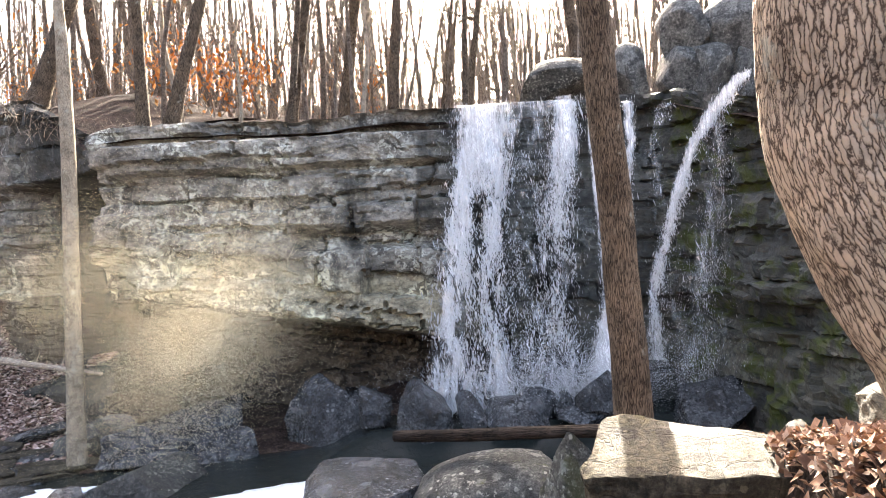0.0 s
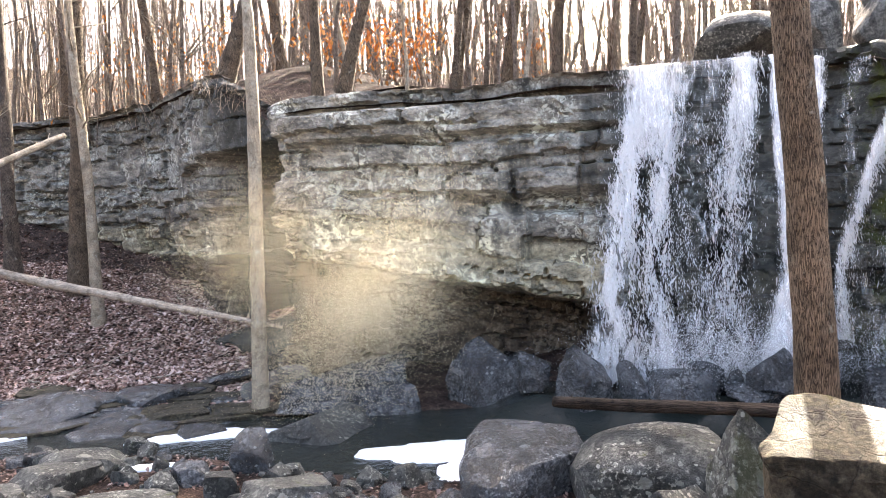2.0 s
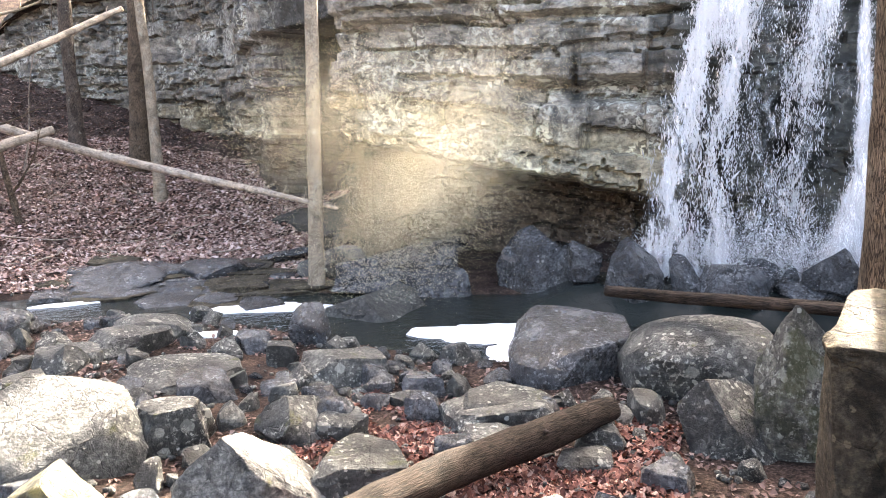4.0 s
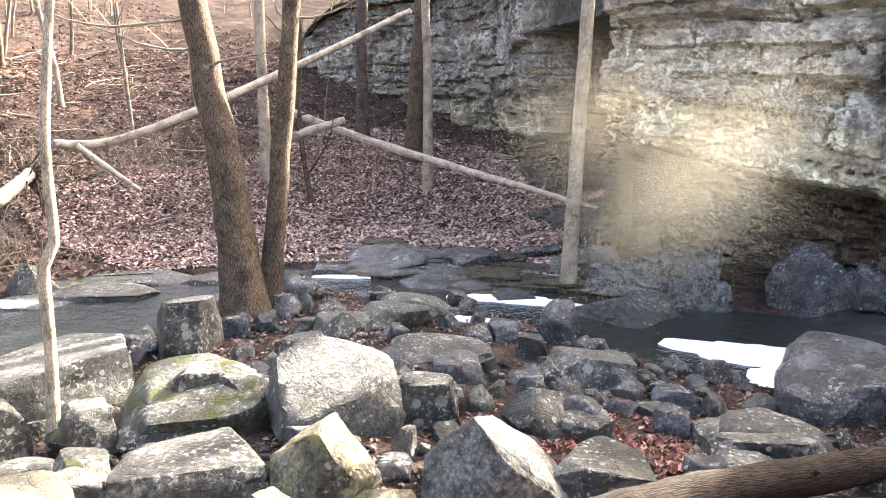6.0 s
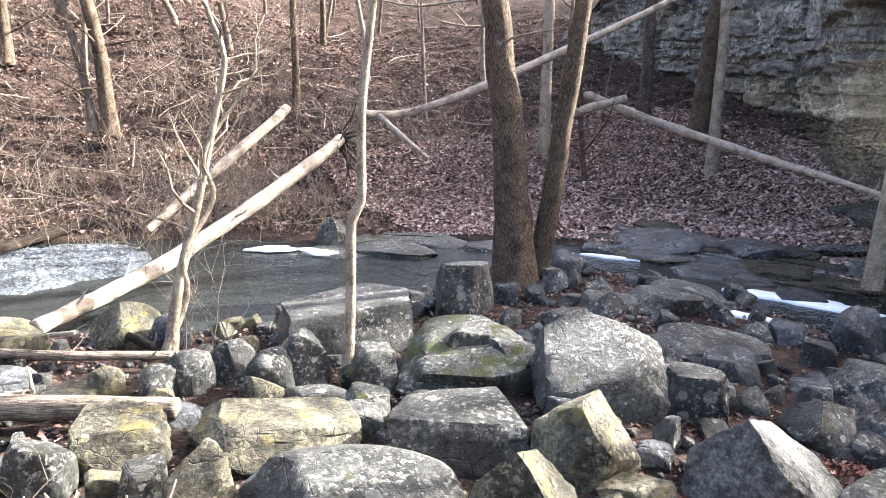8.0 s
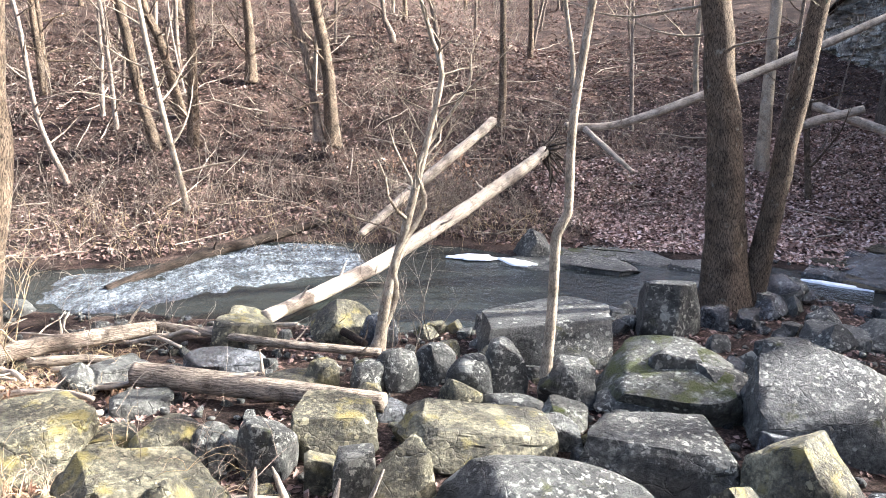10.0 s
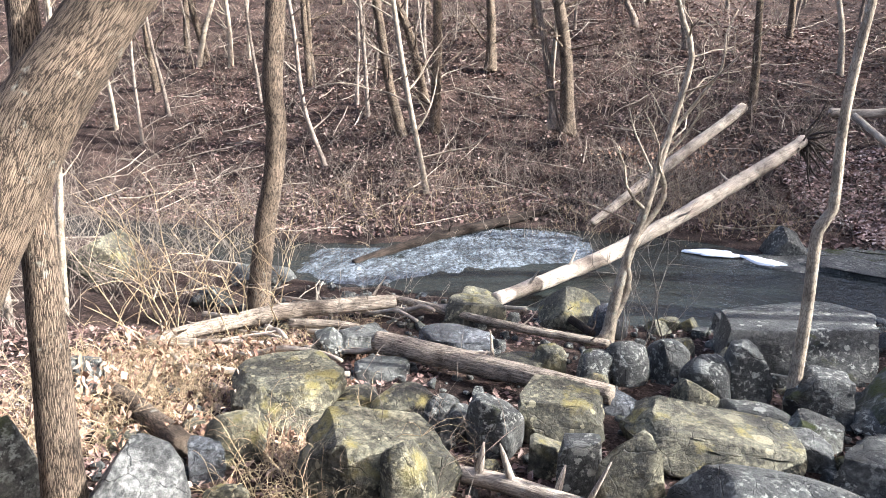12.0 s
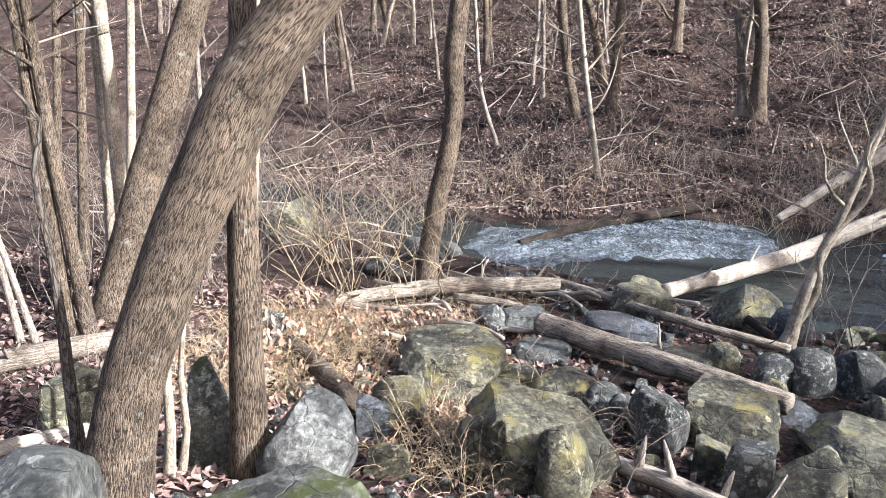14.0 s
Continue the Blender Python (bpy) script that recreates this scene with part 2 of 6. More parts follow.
def brook(x, y):
    """Distance from the brook's bank (negative in the water) and +1 on the far side, -1 on the near one."""
    best = np.full(np.shape(x), 1e9)
    side = np.ones(np.shape(x))
    for (ax, ay, aw), (bx, by, bw) in zip(LINE, LINE[1:]):
        dx, dy = bx - ax, by - ay
        u = np.clip(((x - ax) * dx + (y - ay) * dy) / (dx * dx + dy * dy), 0, 1)
        ex, ey = x - ax - u * dx, y - ay - u * dy
        d = np.hypot(ex, ey) - (aw + u * (bw - aw))
        near = d < best
        best = np.where(near, d, best)
        side = np.where(near, np.where(dx * ey - dy * ex > 0, -1.0, 1.0), side)
    return best, side


def level(x, y):
    """Height of the water."""
    return -0.55 * ease((0.5 - y) / 6.5) + 0.55 * ease((y - 14.9) / 1.2) * ease((x + 3.5) / 2.0)


def wave(x, y, s, k):
    return np.sin(x * s + 1.7 * k + 1.3 * np.sin(y * s * 0.7 + k)) * np.cos(y * s * 1.1 - 0.8 * k + np.sin(x * s * 0.6))


def land(x, y):
    """Height of the ground."""
    x, y = np.asarray(x, float), np.asarray(y, float)
    d, side = brook(x, y)
    w = level(x, y) * (1 - ease((d - 1) / 8))
    n = np.maximum(d, 0)
    rx, ry = np.minimum(x - 0.6, 0), np.where(y > 0.2, y - 0.2, (y - 0.2) * 0.55)
    r = np.hypot(rx, ry)
    near = 0.10 + 0.045 * np.minimum(n, 12) + 1.95 * ease((7.4 - r) / 6.4) + 0.9 * ease((x - 2.0) / 3.0) * ease((12 - y) / 6)
    steep = 0.30 + 0.14 * ease((19 - y) / 9)
    far = 0.06 + 0.07 * np.minimum(n, 5) + steep * np.maximum(n - 5, 0)
    far = np.minimum(far, 30 + 0.02 * n)
    away = np.hypot(x + 4, y)
    near = near + 0.24 * np.clip(away - 24, 0, 90) * ease((-x - 4) / 8)
    mound = 3.33 - 0.3 * (y - 3.6) + 0.05 * (x - 1.7)
    near = near + np.maximum(mound - near, 0) * ease((x - 1.5) / 0.6) * ease((6.5 - y) / 1.0) * ease((y - 1.5) / 1.5)
    h = np.where(side < 0, near, far)
    h = h + (0.06 * wave(x, y, 1.7, 1) + 0.035 * wave(x, y, 4.1, 2)) * ease(d / 1.5) + 0.25 * wave(x, y, 0.35, 3) * ease((n - 8) / 8)
    bed = -0.45 + 0.05 * wave(x, y, 2.3, 4)
    return w + np.where(d < 0, bed * ease(-d / 0.7) + 0.08 * (1 - ease(-d / 0.7)), h)

# ---- building blocks ----
def mesh_from(name, verts, faces, mat, smooth=True, grain=None):
    """A mesh from points and faces (all of one size in an array, or a list)."""
    me = bpy.data.meshes.new(name)
    V = np.asarray(verts, np.float32).reshape(-1, 3)
    if isinstance(faces, np.ndarray):
        n, k = faces.shape
        me.vertices.add(len(V))
        me.vertices.foreach_set("co", V.ravel())
        me.loops.add(n * k)
        me.loops.foreach_set("vertex_index", faces.astype(np.int32).ravel())
        me.polygons.add(n)
        me.polygons.foreach_set("loop_start", np.arange(0, n * k, k, dtype=np.int32))
        me.update(calc_edges=True)
    else:
        me.from_pydata(V.tolist(), [], faces)
    if mat:
        me.materials.append(mat)
        if "bark" in mat.name or "wood" in mat.name or "log" in mat.name or "stems" in mat.name:
            at = me.attributes.new("grain", "FLOAT_VECTOR", "POINT")
            at.data.foreach_set("vector", (V if grain is None else np.asarray(grain, np.float32)).ravel())
    me.polygons.foreach_set("use_smooth", [smooth] * len(me.polygons))
    me.update()
    return me


def part(name, me, parent, label=""):
    ob = new(name, me)
    ob.parent = parent
    return tagged(ob, label)


def grid_mesh(name, P, mat, smooth=True, keep=None):
    """A sheet from a rows x columns array of points; keep: a mask of the cells that stay."""
    r, c = P.shape[:2]
    i = np.arange(r * c).reshape(r, c)
    q = np.stack([i[:-1, :-1], i[:-1, 1:], i[1:, 1:], i[1:, :-1]], -1)
    q = q[keep] if keep is not None else q.reshape(-1, 4)
    return mesh_from(name, P.reshape(-1, 3), q, mat, smooth)


def rnd_grid(ix, iy, k):
    """A repeatable number in 0..1 for each pair of whole numbers."""
    v = np.sin(ix * 127.1 + iy * 311.7 + k * 74.7) * 43758.5453
    return v - np.floor(v)


def fbm(x, y, k, octaves=4):
    """Smooth value noise, about -1..1."""
    out, amp = np.zeros(np.shape(x)), 1.0
    for o in range(octaves):
        fx, fy = np.floor(x), np.floor(y)
        u, v = ease(x - fx), ease(y - fy)
        a, b = rnd_grid(fx, fy, k + o), rnd_grid(fx + 1, fy, k + o)
        c, d = rnd_grid(fx, fy + 1, k + o), rnd_grid(fx + 1, fy + 1, k + o)
        out = out + amp * ((a * (1 - u) + b * u) * (1 - v) + (c * (1 - u) + d * u) * v - 0.5) * 2
        x, y, amp = x * 2.03 + 11.3, y * 2.03 + 5.7, amp * 0.5
    return out * 0.6


# ---- ground: one sheet out to the horizon ----
def axis(lo, hi, step, reach):
    core = np.arange(lo, hi + 1e-6, step)
    out = []
    s, d = step, 0.0
    while d < reach:
        s *= 1.25
        d += s
        out.append(d)
    return np.concatenate([lo - np.array(out[::-1]), core, hi + np.array(out)])


m, t, b = material("forest floor", 0.95, 0.1)
v = coords(t, shift=False)
col = ramp(t, noise_tex(t, v, 22, 8, 0.75), [(0.34, (0.012, 0.009, 0.008)), (0.47, (0.04, 0.028, 0.023)), (0.58, (0.095, 0.067, 0.056)), (0.74, (0.27, 0.21, 0.18))])
big = ramp(t, noise_tex(t, v, 0.9, 7, 0.7), [(0.34, (0.22, 0.215, 0.21)), (0.5, (0.85, 0.83, 0.8)), (0.66, (1.7, 1.62, 1.5))])
col = mix(t, 1.0, col, big, "MULTIPLY")
t.links.new(col, b.inputs["Base Color"])
bump(t, b, noise_tex(t, v, 28, 6, 0.7), 1.0, 0.05)
M_FLOOR = m

gx, gy = axis(-34, 9, 0.22, 420), axis(-15, 27, 0.22, 420)
X, Y = np.meshgrid(gx, gy)
Z = land(X, Y)
tagged(new("ground", grid_mesh("ground", np.stack([X, Y, Z], -1), M_FLOOR)), "leaf-strewn forest floor with a brook bed", "ground", kind="structure")

# ---- brook ----
m, t, b = material("brook water", 0.06, 0.18)
b.inputs["Base Color"].default_value = (0.02, 0.024, 0.022, 1)
b.inputs["IOR"].default_value = 1.33
v = coords(t, (1, 1, 1), shift=False)
rip = math_node(t, "ADD", noise_tex(t, v, 5.0, 4, 0.6, 0.6), math_node(t, "MULTIPLY", noise_tex(t, v, 1.3, 3), 1.2))
bump(t, b, rip, 0.5, 0.06)
M_WATER = m
wx, wy = np.arange(-40, 6.2, 0.22), np.arange(-20, 18.9, 0.22)
X, Y = np.meshgrid(wx, wy)
D, _s = brook(X, Y)
Z = level(X, Y)
fast = ease((2.5 - Y) / 3) * ease((Y + 7) / 3)
Z = Z + fast * (0.05 * fbm(X * 1.6, Y * 2.6, 3, 4))
cell = (D[:-1, :-1] < 0.9)
M_RAPID, t, b = material("broken water with painted sky sheen", 0.12, 0.6)
v = coords(t, (1.0, 1.6, 1.0), shift=False)
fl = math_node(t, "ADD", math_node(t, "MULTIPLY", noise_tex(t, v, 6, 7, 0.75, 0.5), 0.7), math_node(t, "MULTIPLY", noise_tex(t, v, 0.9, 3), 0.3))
# grey-white flecks: foam, and the sky's reflection painted onto the ripples
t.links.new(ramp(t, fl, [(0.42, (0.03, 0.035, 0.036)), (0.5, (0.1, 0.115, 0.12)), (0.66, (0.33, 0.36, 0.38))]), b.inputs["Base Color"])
bump(t, b, noise_tex(t, v, 14, 5, 0.7), 0.8, 0.04)
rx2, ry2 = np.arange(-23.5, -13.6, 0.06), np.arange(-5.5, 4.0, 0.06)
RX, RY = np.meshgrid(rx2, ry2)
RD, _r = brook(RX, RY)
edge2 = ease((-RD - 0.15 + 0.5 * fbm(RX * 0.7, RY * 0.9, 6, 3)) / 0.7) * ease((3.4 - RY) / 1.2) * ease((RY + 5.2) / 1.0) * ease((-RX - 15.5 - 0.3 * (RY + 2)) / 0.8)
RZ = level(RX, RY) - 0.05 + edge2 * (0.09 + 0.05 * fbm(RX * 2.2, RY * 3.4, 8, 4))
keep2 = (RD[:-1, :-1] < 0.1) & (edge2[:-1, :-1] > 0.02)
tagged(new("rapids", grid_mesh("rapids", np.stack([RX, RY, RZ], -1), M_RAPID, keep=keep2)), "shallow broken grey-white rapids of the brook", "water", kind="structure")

tagged(new("brook_water", grid_mesh("brook_water", np.stack([X, Y, Z], -1), M_WATER, keep=cell)), "dark shallow brook water with ripples", "water", kind="structure")

# ---- cliff ----
CLIFF = [(13.0, 2.0), (9.2, 5.5), (7.2, 9.0), (6.6, 12.0), (6.5, 15.0), (5.9, 17.3), (4.2, 18.6), (0.0, 18.5), (-4.0, 18.5), (-8.2, 18.6), (-9.3, 19.6), (-10.6, 21.2),
         (-13.2, 22.8), (-16.0, 26.0), (-19.5, 29.0), (-25.0, 31.0), (-33.0, 31.5), (-46.0, 34.0)]


def curve_through(pts, step):
    """A smooth line through the points, cut at about equal steps."""
    P = np.array(pts, float)
    out = []
    for i in range(len(P) - 1):
        p0, p1, p2, p3 = P[max(i - 1, 0)], P[i], P[i + 1], P[min(i + 2, len(P) - 1)]
        n = max(2, int(np.linalg.norm(p2 - p1) / step))
        for u in np.arange(n) / n:
            out.append(0.5 * (2 * p1 + (p2 - p0) * u + (2 * p0 - 5 * p1 + 4 * p2 - p3) * u * u + (3 * p1 - p0 - 3 * p2 + p3) * u ** 3))
    out.append(P[-1])
    return np.array(out)


path = curve_through(CLIFF, 0.075)
tan = np.gradient(path, axis=0)
tan /= np.linalg.norm(tan, axis=1)[:, None]
nor = np.stack([-tan[:, 1], tan[:, 0]], -1)  # points out of the rock, towards the brook
nor = np.where((nor @ np.array([0, -1.0]))[:, None] < -0.2, -nor, nor)
arc = np.concatenate([[0], np.cumsum(np.linalg.norm(np.diff(path, axis=0), axis=1))])
cx = path[:, 0]
top = 8.1 + 0.22 * fbm(arc * 0.6, arc * 0, 5, 4) * (1 - ease((cx + 0.2) / 0.4) * ease((4.6 - cx) / 0.4)) + 1.9 * ease((-cx - 8.8) / 4.5) + 0.7 * ease((-cx - 12) / 6) - 5.0 * ease((-cx - 31) / 12) - 0.36 * np.clip(17.3 - path[:, 1], 0, 9) * (cx > 5)
rows = np.linspace(0, 1, 135)
S, U = np.meshgrid(arc, rows)
TOP = np.broadcast_to(top, S.shape)
ZZ = -0.6 + (TOP + 0.6) * U
XX = np.broadcast_to(cx, S.shape)


def cliff_out(x, s, z, zt):
    """How far the rock stands out of the cliff's line: beds, blocks, the overhang and the dark hollow below it."""
    main = ease((x + 8.6) / 0.3) * ease((0.8 - x) / 0.8)
    fall = ease((x + 0.3) / 0.8) * ease((5.6 - x) / 0.8)
    dip = 0.16 * (x + 4) * main
    zb = z + dip * ease((6 - z) / 1.5) + 0.05 * fbm(s * 0.7, z * 0.7, 2, 2)
    zc = zb + 0.16 * fbm(s * 0.45, z * 0.25, 43, 3)
    q = zc / 0.62 + 0.55 * np.sin(zc * 1.9 + 0.8) + 0.2 * np.sin(zc * 5.3)  # beds of unequal thickness
    bed = np.floor(q)
    seam = q - bed
    size = 0.9 + 2.2 * rnd_grid(bed, bed * 0, 7)
    joint = s / size + 9 * rnd_grid(bed, bed * 0, 9) + 0.22 * fbm(s * 1.1, z * 1.7, 4, 3)
    blk = np.floor(joint)
    joint = joint - blk
    out = 0.26 * (rnd_grid(bed, bed * 0, 11) - 0.5) + 0.42 * (rnd_grid(bed, blk, 13) - 0.5)
    # smaller broken blocks in some of the beds
    rough = ease(0.5 + 1.6 * fbm(s * 0.35, z * 0.5, 61, 2))
    fb = np.floor(zc / 0.19 + 0.4 * fbm(s * 0.8, z * 0.8, 62, 2))
    sb = np.floor(s / (0.3 + 0.5 * rnd_grid(fb, fb * 0, 19)) + 5 * rnd_grid(fb, fb * 0, 3) + 0.3 * fbm(s * 2, z * 2, 63, 2))
    out = out + 0.27 * rough * (rnd_grid(fb, sb, 17) - 0.5)
    out = out - 0.20 * (joint * size < 0.07) * (rnd_grid(bed, blk, 5) > 0.45) - 0.22 * (seam < 0.11) * (fbm(s * 0.7, bed * 3.1, 6, 2) > -0.1)
    out = out + 0.30 * fbm(s * 0.42, z * 0.55, 21, 3) + 0.10 * fbm(s * 2.1, z * 2.6, 22, 4)
    out = out * (1 - 0.6 * fall)
    low = 2.95 - 0.17 * (x + 4.0) + 0.10 * fbm(s * 1.4, s * 0, 31, 3)  # lower edge of the overhanging slab
    slab = main * ease((z - low) / 0.12) * ease((5.1 - 0.05 * (x + 4) - z) / 0.5)
    out = out + 0.35 * slab * ease((x + 9) / 3)
    out = out + main * 0.35 * ease((z - 6.75) / 0.1) * ease((7.6 - z) / 0.1)
    out = out - main * 0.30 * ease((z - 7.55) / 0.1)
    out = out + main * 0.32 * ease((x + 4.0) / 0.3) * ease((z - 5.1) / 0.2) * ease((6.7 - z) / 0.15)
    out = out - main * 0.35 * ease((x + 4.0) / 0.4) * ease((z - 4.55) / 0.2) * ease((5.15 - z) / 0.15)
    out = out - main * 2.4 * ease((low - z) / 0.35)
    out = out + fall * (0.9 * ease((7.4 - z) / 7) + 0.18 * ease((6.6 - z) / 0.15))
    out = out + 0.35 * ease((3.5 - z) / 3.5) * (1 - main)
    out = out - 3.0 * ease((-8.8 - x) / 0.3) * ease((x + 14.5) / 1.5) * ease((7.4 - z) / 0.3) * ease((z - 0.8) / 1.0)
    return out * ease((zt - z) / 0.15 + 0.35)


O = cliff_out(XX, S, ZZ, TOP)
P = np.stack([path[:, 0] + nor[:, 0] * O, path[:, 1] + nor[:, 1] * O, ZZ + 0.03 * fbm(S * 3, ZZ * 3, 41, 2)], -1)

m, t, b = material("bedded cliff rock", 0.8, 0.3)
v = coords(t, shift=False)
vb = coords(t, (0.9, 0.9, 2.2), shift=False)
col = ramp(t, noise_tex(t, vb, 1.6, 7, 0.65), [(0.32, (0.06, 0.057, 0.05)), (0.45, (0.19, 0.18, 0.158)), (0.57, (0.32, 0.302, 0.262)), (0.76, (0.47, 0.445, 0.38))])
col = mix(t, 1.0, col, ramp(t, noise_tex(t, v, 11, 9, 0.75), [(0.32, (0.4, 0.4, 0.4)), (0.5, (1, 1, 1)), (0.68, (1.4, 1.4, 1.4))]), "MULTIPLY")
lich = mix(t, 1.0, ramp(t, noise_tex(t, v, 6.5, 7, 0.7, 0.5), [(0.5, (0, 0, 0)), (0.55, (1, 1, 1))]), ramp(t, noise_tex(t, v, 0.75, 4, 0.6), [(0.47, (0, 0, 0)), (0.55, (1, 1, 1))]), "MULTIPLY")
col = mix(t, lich, col, (0.58, 0.59, 0.52))
# beds of different rock, dipping gently: a dark brown foot painted with the shade under the overhang, a pale sandstone
# slab over it, a brown bed, grey rock above
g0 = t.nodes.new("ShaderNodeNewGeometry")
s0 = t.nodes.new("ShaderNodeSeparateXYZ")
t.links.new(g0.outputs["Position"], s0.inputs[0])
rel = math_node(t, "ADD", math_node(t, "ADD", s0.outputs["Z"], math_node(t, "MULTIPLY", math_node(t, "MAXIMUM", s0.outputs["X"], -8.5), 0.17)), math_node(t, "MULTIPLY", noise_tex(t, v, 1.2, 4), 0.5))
bed_shade_col = ramp(t, math_node(t, "DIVIDE", rel, 10.0), [(0.245, (0.26, 0.21, 0.17)), (0.262, (1.25, 1.18, 0.95)), (0.37, (1.2, 1.13, 0.92)), (0.40, (0.5, 0.47, 0.43)), (0.45, (0.9, 0.88, 0.84)), (0.62, (0.85, 0.85, 0.83)), (0.68, (1.1, 1.1, 1.06)), (0.76, (0.6, 0.59, 0.57))])
col = mix(t, 1.0, col, bed_shade_col, "MULTIPLY")
# seepage: dark wet streaks running down, and the wet wall behind the fall
vs = coords(t, (1.0, 1.0, 0.13), shift=False)
wet = ramp(t, noise_tex(t, vs, 1.0, 4, 0.55), [(0.58, (0, 0, 0)), (0.66, (1, 1, 1))])
g = t.nodes.new("ShaderNodeNewGeometry")
sx = t.nodes.new("ShaderNodeSeparateXYZ")
t.links.new(g.outputs["Position"], sx.inputs[0])
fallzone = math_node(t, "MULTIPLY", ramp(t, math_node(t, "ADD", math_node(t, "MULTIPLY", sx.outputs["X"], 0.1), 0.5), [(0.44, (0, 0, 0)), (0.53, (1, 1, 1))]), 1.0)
# shade of the damp recess left of the fall, painted near-black
recess_shade = ramp(t, math_node(t, "MULTIPLY", sx.outputs["X"], -0.05), [(0.44, (0, 0, 0)), (0.465, (1, 1, 1)), (0.63, (0.95, 0.95, 0.95)), (0.7, (0.25, 0.25, 0.25))])
wet_and_shade = math_node(t, "MAXIMUM", math_node(t, "MAXIMUM", math_node(t, "MULTIPLY", wet, 0.85), math_node(t, "MULTIPLY", fallzone, 0.9)), recess_shade)
col = mix(t, math_node(t, "MULTIPLY", wet_and_shade, 0.95), col, (0.022, 0.024, 0.021))
moss = mix(t, 1.0, ramp(t, noise_tex(t, v, 1.7, 6, 0.65), [(0.5, (0, 0, 0)), (0.6, (1, 1, 1))]), ramp(t, math_node(t, "MULTIPLY", sx.outputs["X"], 0.1), [(0.52, (0, 0, 0)), (0.58, (1, 1, 1))]), "MULTIPLY")
col = mix(t, moss, col, (0.05, 0.06, 0.012))
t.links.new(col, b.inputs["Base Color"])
t.links.new(ramp(t, wet_and_shade, [(0.0, (0.9, 0.9, 0.9)), (1.0, (0.6, 0.6, 0.6))]), b.inputs["Roughness"])
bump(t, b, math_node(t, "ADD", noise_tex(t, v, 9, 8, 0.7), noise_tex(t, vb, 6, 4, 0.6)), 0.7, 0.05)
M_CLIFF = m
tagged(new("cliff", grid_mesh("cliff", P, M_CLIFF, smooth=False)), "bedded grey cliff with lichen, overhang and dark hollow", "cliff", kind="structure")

# ---- plateau above the cliff ----
dist = np.array([-0.25, 0.0, 0.3, 0.8, 1.6, 3, 5, 8, 13, 20, 32, 50, 80, 130, 250, 420])
sub = slice(0, None, 8)
pp, pn, pt = path[sub], nor[sub], top[sub]
lean = np.array([0.15, 1.0])
k = ease(dist / 12)[:, None, None]
way = -(pn[None] * (1 - k) + k * -lean / np.linalg.norm(lean))
B = P[-1, sub, :2][None] + way * dist[:, None, None]
rise = 0.15 * ease((-pp[:, 0] - 3) / 3) + 0.045
zz = pt[None] + 0.02 + dist[:, None].clip(0) * rise[None] * (1 - 0.6 * ease(dist / 60))[:, None] + 0.12 * fbm(B[..., 0] * 0.8, B[..., 1] * 0.8, 51, 3) * ease(dist / 1.5)[:, None]
zz -= 0.4 * (1 - ease(dist / 4))[:, None]
tagged(new("plateau_ground", grid_mesh("plateau_ground", np.concatenate([B, zz[..., None]], -1), M_FLOOR)), "leaf-covered ground on top of the cliff", "ground", kind="structure")

# ---- makers ----
CUTS = {
    "round": [],
    "block": [((0.05, -0.06, 1), 0.66), ((0.1, -1, 0.12), 0.7), ((1, 0.15, 0.1), 0.74), ((-1, 0.1, 0.05), 0.72)],
    "flat": [((0.05, -0.1, 1), 0.52), ((0.2, -1, 0.5), 0.78), ((-0.8, -0.3, 0.5), 0.85)],
    "ledge": [((0.0, -0.04, 1), 0.5), ((0.05, -1, 0.05), 0.72), ((1, -0.2, 0.05), 0.8), ((-1, -0.15, 0.1), 0.78)],
    "wedge": [((0.66, -0.22, 0.72), 0.36), ((-0.55, -0.7, 0.35), 0.62), ((-0.5, 0.3, 0.8), 0.68), ((0.1, -1, 0.1), 0.8)],
    "peak": [((0.55, -0.45, 0.62), 0.46), ((-0.62, -0.3, 0.62), 0.5), ((-0.1, 0.6, 0.75), 0.6)],
    "tilt": [((-0.12, -0.42, 0.9), 0.42), ((-0.9, -0.35, 0.1), 0.7), ((0.15, -1, 0.1), 0.8), ((1, 0, 0.2), 0.8)],
    "egg": [((0.2, -0.9, 0.25), 0.66)],
}


